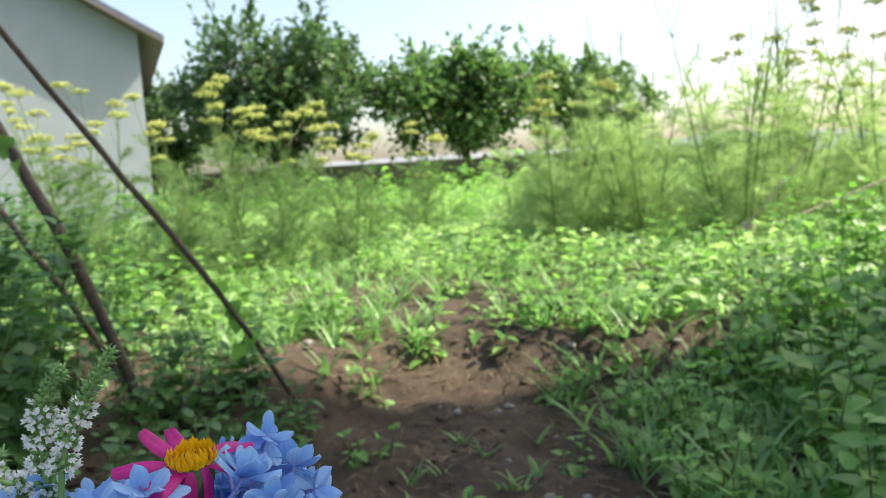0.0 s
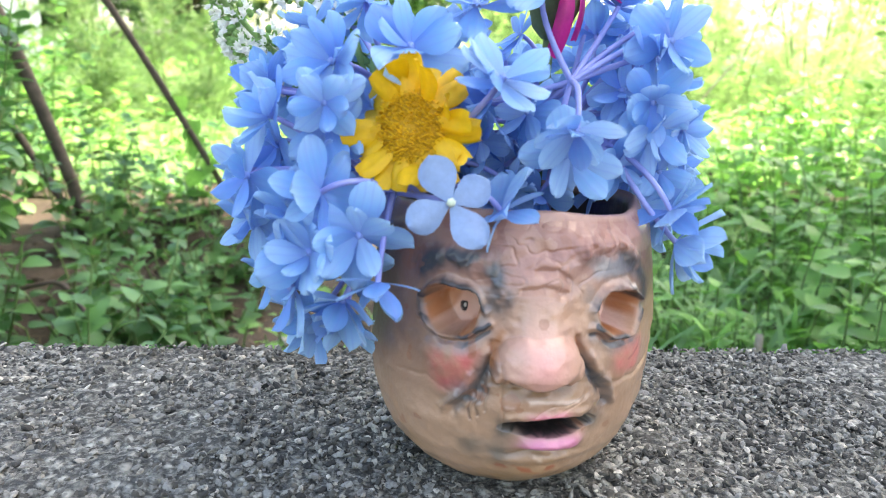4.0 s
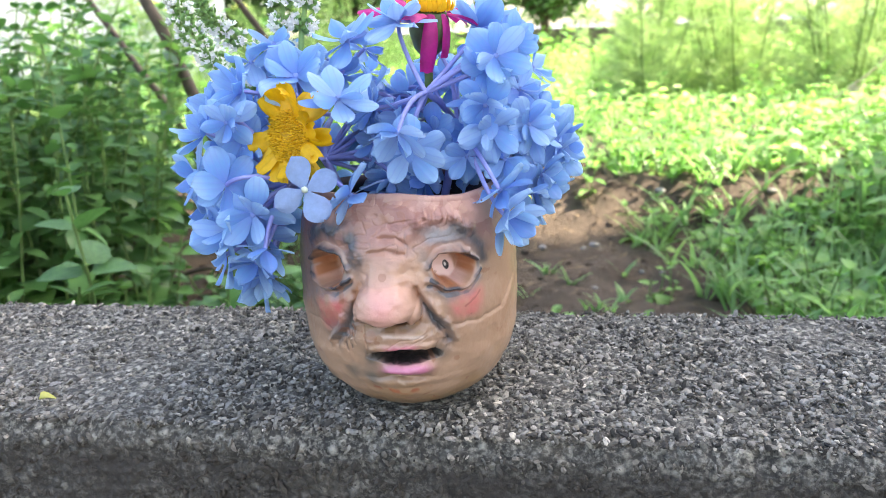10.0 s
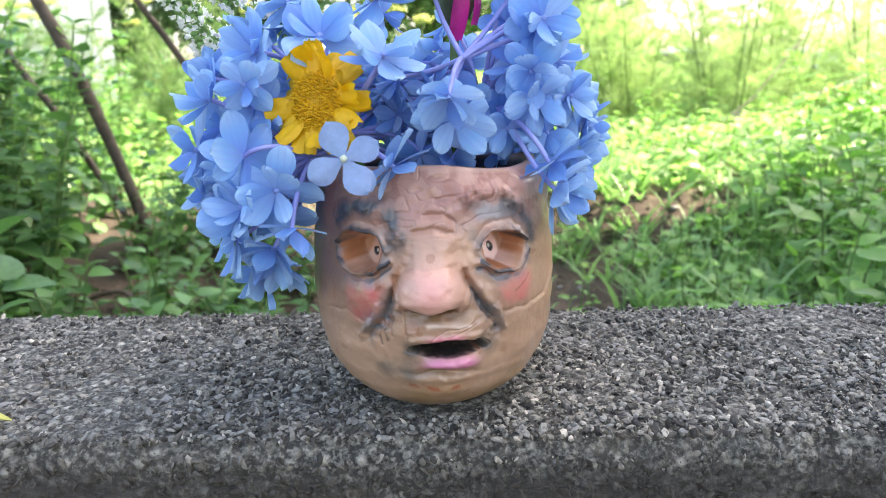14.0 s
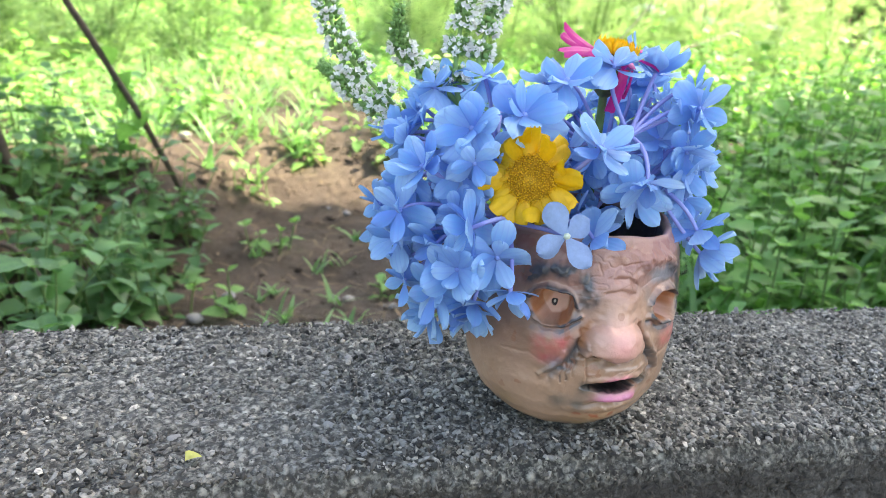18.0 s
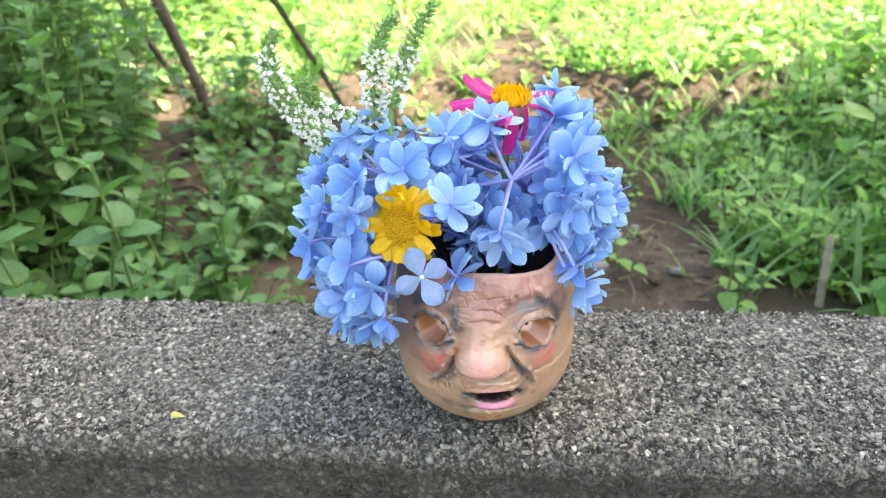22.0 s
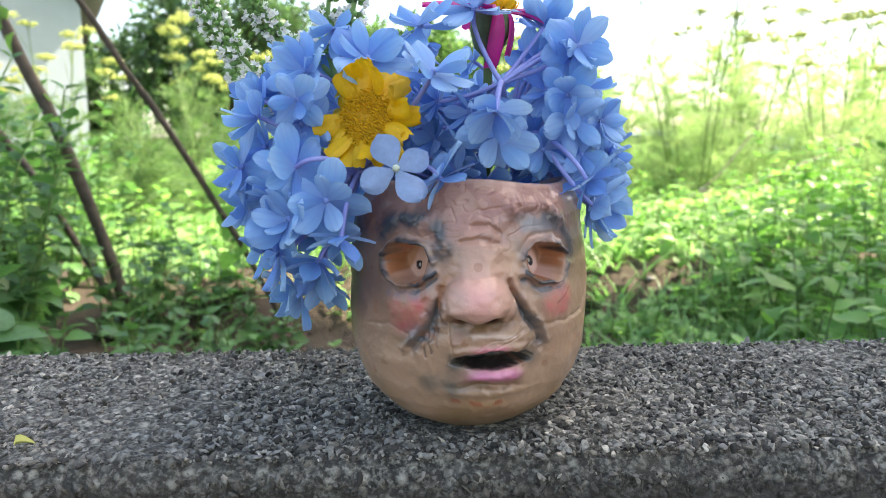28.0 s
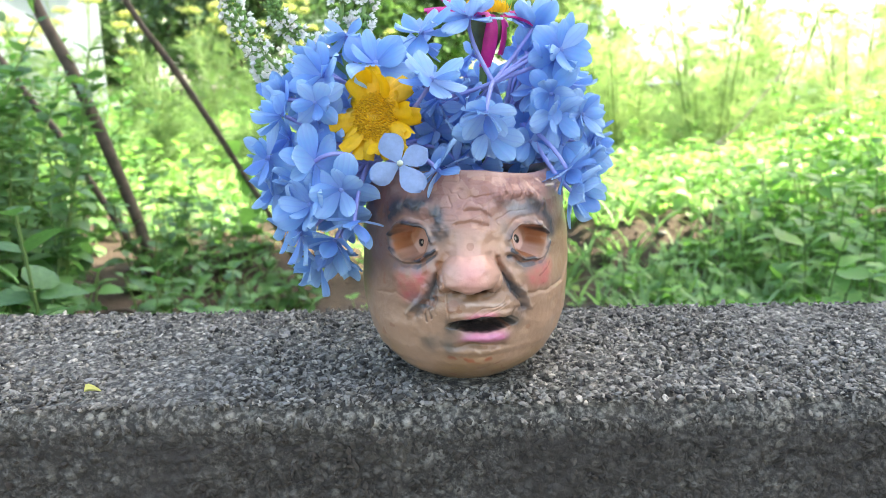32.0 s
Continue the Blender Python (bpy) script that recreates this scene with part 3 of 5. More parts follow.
    d -= 0.0005 * blob(u, z, 0.004, 0.046, 0.024, 0.010, 4) * np.clip(1 - np.abs(vnoise(w4, 85)) * 4, 0, 1)
    d -= 0.0012 * stroke(u, z, deg((-7, 0.0815), (0, 0.0830), (8, 0.0815)), 0.0009) + 0.0013 * stroke(u, z, deg((-2, 0.0868), (5, 0.0872), (9, 0.0855)), 0.0010)
    d += 0.0005 * np.clip(fbm(p * 420, 141, 2), -0.6, 0.9) * (stroke(u, z, BROW_L, 0.005) + stroke(u, z, BROW_R, 0.005) + stroke(u, z, FOLD_L, 0.005) + stroke(u, z, FOLD_R, 0.005))
    d -= 0.0008 * stroke(u, z, deg((30, 0.0500), (44, 0.0490), (62, 0.0510), (74, 0.062)), 0.0010)
    d -= 0.0003 * stroke(u, z, deg((-30, 0.0470), (-40, 0.0490), (-56, 0.0480)), 0.0008)
    d += 0.0008 * wob + 0.00020 * fine
    return d


def face_colour(u, z, p):
    """The painted glaze: flesh, rouge, smoky lines, pink lips, and some painted-in shade."""
    u, z = jitter(u, z, p)
    n1, n2 = fbm(p * 45, 91, 3), fbm(p * 150, 97, 3)
    c = np.tile(np.array([0.40, 0.250, 0.158]), (len(u), 1))

    def lay(amount, col):
        nonlocal c
        amount = np.clip(amount, 0, 1)[:, None]
        c = c * (1 - amount) + np.array(col) * amount

    front = smooth(0.062, 0.046, np.abs(u))
    ink = (0.022, 0.021, 0.024)
    patch = np.clip(0.92 + 1.1 * n2, 0.25, 1)
    broken = np.clip(0.62 + 2.2 * fbm(p * 260, 131, 2), 0, 1)
    lay(0.25 + 0.45 * n1, (0.29, 0.165, 0.095))
    lay(front * smooth(0.072, 0.088, z) * (0.80 + 0.4 * n1), (0.32, 0.165, 0.125))
    # shade on the left side of the face, put into the glaze colour
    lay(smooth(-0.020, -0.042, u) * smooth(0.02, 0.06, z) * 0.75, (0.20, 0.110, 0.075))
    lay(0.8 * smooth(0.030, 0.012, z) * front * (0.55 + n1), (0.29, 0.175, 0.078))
    lay(0.9 * blob(u, z, -0.001, 0.0625, 0.014, 0.012), (0.56, 0.310, 0.240))
    lay(0.7 * blob(u, z, 0.000, 0.0620, 0.005, 0.006), (0.60, 0.27, 0.24))
    lay(0.55 * (n2 > 0.1) * front * smooth(0.078, 0.09, z), (0.22, 0.085, 0.062))
    # rouge, with a torn edge
    lay((0.95 + 0.7 * n2) * blob(u, z, -0.0262, 0.0552, 0.0080, 0.0076, 4), (0.42, 0.095, 0.080))
    lay((0.90 + 0.7 * n2) * blob(u, z, 0.0330, 0.0590, 0.0076, 0.0068, 4), (0.52, 0.165, 0.135))
    lay(0.8 * scratch(u, z, deg((36, 0.0575), (41, 0.0600), (45, 0.0625)), 0.0007), (0.32, 0.10, 0.075))
    # brows and hollows
    lay(patch * 1.25 * stroke(u, z, BROW_R, 0.0036), (0.040, 0.042, 0.047))
    lay(patch * 0.9 * blob(u, z, -0.0142, 0.080, 0.0034, 0.007), (0.10, 0.10, 0.10))
    lay(patch * 0.85 * blob(u, z, 0.0235, 0.0870, 0.0125, 0.0040, 3), (0.17, 0.175, 0.18))
    lay(patch * 0.95 * stroke(u, z, deg((34, 0.0890), (42, 0.0860), (48, 0.080), (49, 0.075)), 0.0034), (0.06, 0.058, 0.06))
    lay(patch * 0.55 * blob(u, z, 0.0155, 0.0800, 0.0030, 0.0060), (0.19, 0.18, 0.17))
    lay(broken * 1.1 * stroke(u, z, BROW_L, 0.0014), (0.16, 0.055, 0.030))
    # folds beside the nose
    torn = np.clip(0.75 + 1.3 * n1, 0.15, 1)
    lay(torn * patch * stroke(u, z, FOLD_R, 0.0026), (0.070, 0.068, 0.070))
    lay(0.70 * patch * blob(u, z, -0.0225, 0.0470, 0.006, 0.006), (0.11, 0.11, 0.11))
    lay(1.1 * torn * patch * stroke(u, z, FOLD_L, 0.0026), (0.060, 0.066, 0.072))
    lay(0.7 * broken * scratch(u, z, FOLD_L[1:], 0.0007), ink)
    lay(0.6 * patch * blob(u, z, 0.0225, 0.0490, 0.004, 0.006), (0.11, 0.115, 0.12))
    for k in range(3):
        a0, z0 = -17 - 2.4 * k, 0.0500 - 0.0016 * k
        lay(0.5 * broken * scratch(u, z, deg((a0, z0), (a0 - 1.5, z0 - 0.005), (a0 - 0.6, z0 - 0.009)), 0.0006), ink)
        lay(0.5 * broken * scratch(u, z, deg((19 + 2 * k, 0.0545 - 0.0020 * k), (22 + 2.2 * k, 0.0490 - 0.0018 * k)), 0.0006), ink)
    lay(0.9 * patch * stroke(u, z, deg((-13, 0.0685), (-15.8, 0.0640), (-16.2, 0.0580)), 0.0013), (0.30, 0.12, 0.045))
    lay(0.7 * patch * stroke(u, z, deg((12.5, 0.0690), (14.6, 0.0640)), 0.0010), (0.28, 0.11, 0.045))
    lay(0.85 * patch * blob(u, z, -0.0320, 0.0622, 0.009, 0.0026), (0.12, 0.13, 0.14))
    for cu, cz, pu, pz in EYES:
        s = 1 if cu > 0 else -1
        q = eye_round(u, z, cu, cz) + 0.10 * fbm(p * 60, 71, 3)
        lay(smooth(1.02, 0.94, q), (0.58, 0.345, 0.25) if s < 0 else (0.66, 0.45, 0.38))
        lay(1.1 * patch * np.exp(-((q - 0.96) / 0.13) ** 2), (0.36, 0.135, 0.05))
        hollow = smooth(0.98, 0.80, q) * smooth(0.0024, 0.0052, (u - pu) * s + 0.45 * (z - pz) + 0.0012 * n2)
        lay(0.9 * hollow, (0.44, 0.18, 0.08) if s < 0 else (0.27, 0.115, 0.05))
        lay(0.7 * hollow * smooth(0.0, 0.5, n2), (0.50, 0.28, 0.15))
        top = [(cu - 0.0102, cz + 0.0022), (cu - 0.0052, cz + 0.0074), (cu + 0.0042, cz + 0.0078), (cu + 0.0102, cz + 0.0020)]
        low = [(cu - 0.0102, cz - 0.0036), (cu - 0.004, cz - 0.0080), (cu + 0.005, cz - 0.0079), (cu + 0.0124, cz - 0.0028)]
        lay(0.7 * patch * np.exp(-((q - 1.22) / 0.14) ** 2), (0.13, 0.115, 0.11))
        lay(1.1 * patch * scratch(u, z, top, 0.0013), ink)
        lay(0.5 * patch * stroke(u, z, [(a, b + 0.0022) for a, b in top], 0.0008), (0.45, 0.30, 0.22))
        lay(1.1 * patch * scratch(u, z, low, 0.0011), ink)
        lay(0.9 * patch * scratch(u, z, [(a, b - 0.0026) for a, b in low], 0.0009), ink)
        lay(0.5 * patch * stroke(u, z, [(a, b - 0.0034) for a, b in low], 0.0018), (0.13, 0.125, 0.13))
        lay(smooth(0.0021, 0.0018, np.hypot(u - pu, z - pz)), (0.005, 0.004, 0.004))
        lay(smooth(0.0009, 0.0006, np.hypot(u - pu, z - pz)), (0.45, 0.42, 0.36))
    # under the nose and the mouth
    # brown shadow below the nose, painted as colour
    lay(1.1 * patch * blob(u, z, -0.0005, 0.0520, 0.0125, 0.0017, 4), (0.13, 0.068, 0.030))
    zm, lid = mouth_line(u)
    lay(0.90 * patch * blob(u, z, MOUTH_U - 0.004, 0.0500, 0.014, 0.0030, 3), (0.16, 0.085, 0.034))
    lay(0.85 * broken * stroke(u, z, [(MOUTH_U - 0.014, 0.0450), (MOUTH_U - 0.006, 0.0468), (MOUTH_U + 0.010, 0.0466)], 0.0008), (0.66, 0.52, 0.43))
    lay(1.0 * blob(u, z, 0.0046, 0.0536, 0.0027, 0.0015, 3) + 0.75 * blob(u, z, -0.0058, 0.0533, 0.0030, 0.0012), (0.075, 0.022, 0.012))
    lay(0.95 * np.exp(-((z - zm - 0.0042) / 0.0013) ** 2) * blob(u, z, MOUTH_U - 0.001, 0.042, 0.0065, 0.02, 4), (0.58, 0.19, 0.23))
    lay(1.25 * np.exp(-((z - 0.0314 + 9 * (u - MOUTH_U - 0.0005) ** 2) / 0.0030) ** 2) * np.exp(-(np.abs(u - MOUTH_U - 0.0005) / 0.0102) ** 4), (0.50, 0.17, 0.26))
    lay(0.45 * (n2 > 0.2) * blob(u, z, MOUTH_U, 0.0318, 0.008, 0.0016), (0.66, 0.40, 0.45))
    lay(smooth(1.20, 0.98, np.abs(z - zm) / (0.0034 * lid + 1e-5)) * (lid > 0.05), (0.012, 0.010, 0.010))
    lay(1.0 * patch * blob(u, z, MOUTH_U - 0.0150, 0.0355, 0.0040, 0.0040), (0.09, 0.08, 0.065))
    lay(0.9 * patch * blob(u, z, MOUTH_U + 0.0150, 0.0375, 0.0040, 0.0034), (0.10, 0.09, 0.075))
    lay(0.9 * patch * blob(u, z, MOUTH_U, 0.0262, 0.014, 0.0018), (0.15, 0.10, 0.05))
    lay(0.5 * broken * stroke(u, z, [(MOUTH_U - 0.006, 0.0238), (MOUTH_U + 0.004, 0.0234)], 0.0010), (0.62, 0.48, 0.36))
    lay(0.95 * broken * stroke(u, z, [(MOUTH_U - 0.016, 0.0200), (MOUTH_U - 0.002, 0.0182), (MOUTH_U + 0.010, 0.0195)], 0.0014), (0.27, 0.080, 0.035))
    lay(0.9 * patch * blob(u, z, -0.0105, 0.0260, 0.0045, 0.0045), (0.13, 0.115, 0.095))
    lay(0.85 * patch * blob(u, z, -0.0205, 0.0275, 0.0060, 0.0052), (0.125, 0.098, 0.072))
    # contact shade at the pot's foot, painted into the colour
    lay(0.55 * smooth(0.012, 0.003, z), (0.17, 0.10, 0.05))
    lay((n2 > 0.85) * 0.5 * front, (0.25, 0.10, 0.05))
    return np.clip(c * 1.16, 0, 0.8)


def make_pot():
    nt = 640
    s = np.linspace(-1, 1, nt, endpoint=False)
    th = np.pi * (0.50 * s + 0.50 * s ** 3)
    zo = np.linspace(0.0, 0.0995, 320)
    ro = np.interp(zo, [a for a, _ in PROFILE], [b for _, b in PROFILE])
    k = np.ones(11) / 11
    ro[6:-6] = np.convolve(ro, k, "same")[6:-6]
    T, Z = np.meshgrid(th, zo)
    R = np.repeat(ro[:, None], nt, 1)
    t, z, r = T.ravel(), Z.ravel(), R.ravel()
    u = t * 0.05
    p = np.stack([r * np.sin(t), -r * np.cos(t), z], -1)
    fade = smooth(0.0, 0.006, z)
    d = face_relief(u, z, p) * fade
    r = r + d
    dip = 0.004 * smooth(0.08, 0.101, z) * vnoise(np.stack([np.cos(t) * 1.4, np.sin(t) * 1.4, 0 * t], -1), 5)
    deep = np.where(np.cos(t) < 0, 1.20, 1.0)  # the back of the head is deeper than the face
    out = np.stack([r * np.sin(t), -r * np.cos(t) * deep, z + dip], -1)
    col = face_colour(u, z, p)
    rim = out.reshape(len(zo), nt, 3)[-1]
    rings, cols = [], []
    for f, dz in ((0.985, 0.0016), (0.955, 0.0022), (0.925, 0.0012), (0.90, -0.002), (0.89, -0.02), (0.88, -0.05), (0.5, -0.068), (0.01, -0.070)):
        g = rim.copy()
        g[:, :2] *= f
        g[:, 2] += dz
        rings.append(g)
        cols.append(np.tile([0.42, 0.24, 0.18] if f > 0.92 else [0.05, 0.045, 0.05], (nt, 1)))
    base = out.reshape(len(zo), nt, 3)[0].copy()
    base[:, :2] *= 0.02
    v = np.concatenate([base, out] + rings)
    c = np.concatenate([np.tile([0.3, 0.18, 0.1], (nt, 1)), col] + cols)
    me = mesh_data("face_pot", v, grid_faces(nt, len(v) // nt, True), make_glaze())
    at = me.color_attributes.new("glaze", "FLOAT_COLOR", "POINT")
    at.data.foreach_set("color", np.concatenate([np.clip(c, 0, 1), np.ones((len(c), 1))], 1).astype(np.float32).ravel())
    return thing("face_pot", "glazed flesh-coloured ceramic pot modelled as a wrinkled face, on concrete", "flower pot", data=me, m=pose(0, 0, TOP + 0.0005))


def make_glaze():
    a = Mat("glaze")
    at = a.t.nodes.new("ShaderNodeAttribute")
    at.attribute_name = "glaze"
    p = a.coord()
    c = a.mix(a.ramp(a.noise(420.0, 3, 0.6, p), (0.55, 0.0), (0.85, 0.22)), at.outputs["Color"], (0.30, 0.16, 0.09))
    c = a.mix(a.ramp(a.noise(90.0, 4, 0.65, p), (0.55, 0.0), (0.8, 0.2)), c, (0.66, 0.46, 0.36))
    a.set(Base_Color=c, Roughness=a.ramp(a.noise(60.0, 3, 0.6, p), (0.3, 0.42), (0.7, 0.58)), Coat_Weight=0.55, Coat_Roughness=0.05)
    return a.bump(a.noise(520.0, 3, 0.6, p), 0.22, 0.0012).m


make_pot()


# ---- hydrangeas ----
def petal_mesh(length, width, cup, twist, seed):
    n, m = 9, 7
    t, s = np.meshgrid(np.sin(np.linspace(0, 1, n) * np.pi / 2), np.linspace(-1, 1, m), indexing="ij")
    w = width * 0.5 * np.where(t < 0.6, 0.14 + 0.86 * np.sin(0.5 * np.pi * np.clip(t / 0.6, 0, 1)) ** 1.3, np.clip(1 - ((t - 0.6) / 0.405) ** 2, 0, 1) ** 0.62)
    x = s * w
    y = t * length
    z = cup * length * (t ** 2) * 0.45 - 0.16 * length * (s ** 2) * t * (1 - 0.4 * t) + 0.025 * length * np.sin(3 * s + seed) * t + twist * x * t
    return mesh_data("petal", np.stack([x, y, z], -1).reshape(-1, 3), grid_faces(m, n), M_PETAL)


PETALS = [petal_mesh(0.0156, 0.0124, 0.14, 0.15, 1), petal_mesh(0.0154, 0.0102, 0.28, -0.2, 2), petal_mesh(0.0156, 0.0114, -0.25, 0.1, 4), petal_mesh(0.0146, 0.0086, 0.2, -0.1, 5), petal_mesh(0.0130, 0.0074, 0.45, 0.25, 7)]
PALE_PETAL = petal_mesh(0.0154, 0.0120, 0.05, 0.1, 3)
PALE_PETAL.materials.clear()
PALE_PETAL.materials.append(plain("faded_petal", (0.26, 0.38, 0.59), 0.5, 0.2, 160, 0.3))
CENTRE = mesh_data("floret", np.concatenate([ICO1[0] * np.array([0.0013, 0.0013, 0.0016]) + np.array([0, 0, 0.0008])]), ICO1[1], M_CENTRE)

PALE_CENTRE = mesh_data("floret", ICO1[0] * np.array([0.0016, 0.0016, 0.0020]) + np.array([0, 0, 0.0010]), ICO1[1], plain("pale_centre", (0.62, 0.68, 0.50), 0.5, 0.15, 400))


def basis_for(n, spin):
    n = Vector(n).normalized()
    return n.to_track_quat("Z", "Y").to_matrix().to_4x4() @ Matrix.Rotation(spin, 4, "Z")


def add_floret(head, at, normal, size=1.0, double=True, seed=0):
    g = random.Random(seed)
    fl = part("floret", CENTRE if double else PALE_CENTRE, head, m=Matrix.Translation(at) @ basis_for(normal, g.uniform(0, 6.3)) @ Matrix.Scale(size, 4))
    outer = g.choice((4, 5, 5)) if double else 4
    cup, slim = g.uniform(-0.45, 0.55), g.random() < 0.35
    if not double:
        cup, slim = 0.0, False
    for k in range(outer):
        a = 2 * math.pi * k / outer + g.uniform(-0.2, 0.2)
        tilt = cup + g.uniform(-0.28, 0.28)
        part("petal", (PETALS[g.choice((1, 3, 3)) if slim else g.randrange(3)] if double else PALE_PETAL), fl, m=Matrix.Rotation(a, 4, "Z") @ Matrix.Translation((0, 0.0007, 0)) @ Matrix.Rotation(tilt, 4, "X") @ Matrix.Rotation(g.uniform(-0.3, 0.3), 4, "Y") @ Matrix.Scale(g.uniform(0.88, 1.08), 4))
    if double:
        inner = g.choice((4, 5, 5))
        for k in range(inner):
            a = 2 * math.pi * (k + 0.5) / inner + g.uniform(-0.3, 0.3)
            part("petal", PETALS[3 + g.randrange(2)], fl, m=Matrix.Rotation(a, 4, "Z") @ Matrix.Translation((0, 0.0005, 0.001)) @ Matrix.Rotation(max(0.1, cup) + g.uniform(0.1, 0.6), 4, "X") @ Matrix.Rotation(g.uniform(-0.4, 0.4), 4, "Y") @ Matrix.Scale(g.uniform(0.8, 1.1), 4))
    return fl


FADED = (-0.0296, -0.0535, 0.5592)  # the one faded single floret
# each floret: place, facing
LEFT = [
    ((-0.083, -0.023, 0.579), (-0.8, -0.5, 0.25)), ((-0.091, -0.011, 0.544), (-0.85, -0.5, 0.0)), ((-0.066, -0.045, 0.560), (-0.97, -0.12, 0.1)),
    ((-0.0694, -0.0404, 0.5405), (-0.45, -0.85, 0.25)), ((-0.0495, -0.0515, 0.535), (0.1, -0.62, -0.6)), ((-0.060, -0.028, 0.515), (-0.25, -0.6, -0.7)),
    ((-0.086, -0.013, 0.525), (-0.75, -0.5, -0.35)), ((-0.064, -0.025, 0.596), (-0.35, -0.75, 0.45)), ((-0.041, -0.020, 0.601), (-0.1, -0.7, 0.7)),
    ((-0.016, -0.045, 0.593), (0.05, -0.8, 0.55)), ((-0.084, -0.003, 0.568), (-0.9, -0.35, 0.2)), (FADED, (0.0, -0.95, 0.25)),
    ((-0.066, -0.024, 0.576), (-0.65, -0.75, 0.05)), ((-0.014, -0.046, 0.556), (0.75, -0.6, -0.3)), ((-0.020, -0.011, 0.615), (-0.3, -0.5, 0.8)),
    ((-0.052, -0.018, 0.583), (-0.5, -0.8, 0.2)), ((-0.076, -0.030, 0.526), (-0.6, -0.75, -0.2)), ((-0.091, -0.020, 0.560), (-0.8, -0.55, 0.1)), ((-0.055, -0.046, 0.548), (-0.3, -0.9, 0.3)),
    ((-0.080, 0.005, 0.530), (-0.9, -0.1, -0.4)), ((-0.060, -0.036, 0.524), (-0.3, -0.7, -0.6)), ((-0.076, -0.026, 0.547), (-0.7, -0.7, -0.05)), ((-0.072, -0.010, 0.508), (-0.6, -0.4, -0.7)),
]
RIGHT = [
    ((0.007, -0.045, 0.580), (0.05, -0.5, -0.8)), ((0.045, -0.029, 0.554), (0.72, -0.05, -0.6)), ((0.070, 0.033, 0.566), (0.85, -0.45, 0.1)), ((0.067, 0.033, 0.543), (0.75, -0.55, -0.3)), ((0.062, 0.016, 0.552), (0.7, -0.7, -0.1)), ((0.054, -0.006, 0.548), (0.6, -0.6, -0.5)), ((0.047, -0.032, 0.544), (0.45, -0.6, -0.6)), ((0.041, -0.018, 0.578), (0.5, -0.8, 0.1)), ((0.009, -0.033, 0.571), (0.2, -0.8, -0.3)), ((0.043, -0.016, 0.607), (0.3, -0.8, 0.45)), ((0.071, 0.034, 0.560), (0.8, -0.5, 0.0)), ((0.050, 0.0, 0.612), (0.5, -0.6, 0.5)), ((0.039, -0.018, 0.588), (0.4, -0.85, -0.05)),
    ((0.041, -0.010, 0.603), (0.5, -0.65, 0.5)), ((0.002, -0.009, 0.622), (0.0, -0.6, 0.75)), ((0.037, 0.040, 0.626), (0.4, -0.1, 0.9)),
    ((0.059, 0.012, 0.574), (0.85, -0.4, 0.2)), ((0.060, 0.050, 0.556), (0.9, -0.2, 0.1)), ((0.058, 0.022, 0.541), (0.75, -0.5, -0.4)),
    ((0.057, 0.040, 0.600), (0.85, -0.2, 0.5)), ((0.052, 0.005, 0.592), (0.75, -0.5, 0.3)), ((0.030, -0.014, 0.566), (0.2, -0.95, -0.2)),
]
NODES_L, NODES_R = [(-0.045, -0.026, 0.557), (-0.045, 0.0, 0.585)], [(0.013, -0.012, 0.593), (0.030, -0.006, 0.572)]


def make_head(name, label, florets, nodes, heart, reach, seed, crowd):
    g = np.random.default_rng(seed)
    head = thing(name, label, "flower", group="flowers in the pot")
    lines = [(bend((heart[0] * 0.3, heart[1] * 0.3, TOP + 0.04), heart, (0, 0, 0.004)), 0.0022)]
    for n in nodes:
        lines.append((bend(heart, n, (0, 0, 0.002)), np.linspace(0.0017, 0.0013, 8)))
    todo = list(florets)
    cx, cy, cz = heart
    rad = reach
    for k in range(2500):
        d = g.normal(size=3)
        d = d / np.linalg.norm(d)
        if d[2] < -0.75:
            continue
        p = np.array(heart) + d * np.array(rad) * g.uniform(0.55, 0.98)
        if p[2] < TOP + 0.068 or p[2] > 0.628 or (np.hypot(p[0], p[1]) < 0.056 and p[2] < TOP + 0.098):
            continue
        if p[1] < -0.008 and (abs(p[0] - 0.004) < 0.035 and p[2] < 0.60):
            continue
        if np.hypot(p[0] - 0.008, p[1] - 0.026) < 0.027 and p[2] > 0.575:
            continue
        if abs(p[0] - 0.010) < 0.020 and p[1] < 0.03 and p[2] > 0.585:
            continue
        if np.hypot(p[0] + 0.038, p[2] - 0.577) < 0.027 and p[1] < 0.0:
            continue
        if min(np.linalg.norm(p - np.array(q)) for q, _ in todo) < 0.0138:
            continue
        todo.append((tuple(p), tuple(d + g.normal(0, 0.3, 3) + np.array([0, -0.05, 0.1]))))
        if len(todo) > crowd:
            break
    for k, (at, nrm) in enumerate(todo):
        nv = (Vector(nrm).normalized() + Vector(g.normal(0, 0.22, 3))).normalized()
        add_floret(head, at, nv, (0.98 if k < len(florets) else 0.84) + 0.09 * g.normal(), at != FADED, seed * 100 + k)
        near = min(list(nodes) + [heart], key=lambda q: (Vector(q) - Vector(at)).length)
        back = Vector(at) - nv * 0.012
        t = np.linspace(0, 1, 9)[:, None]
        a, b, c = np.array(near), np.array(back), np.array(at)
        pts = (1 - t) ** 2 * a + 2 * t * (1 - t) * (b + (0, 0, 0.004)) + t ** 2 * c
        part("stalk", tubes("stalk", [(pts, np.linspace(0.0011, 0.0009, 9))], M_PEDICEL, 7), head)
    part("main_stem", tubes("main_stem", lines, M_PEDICEL, 8), head)
    return head


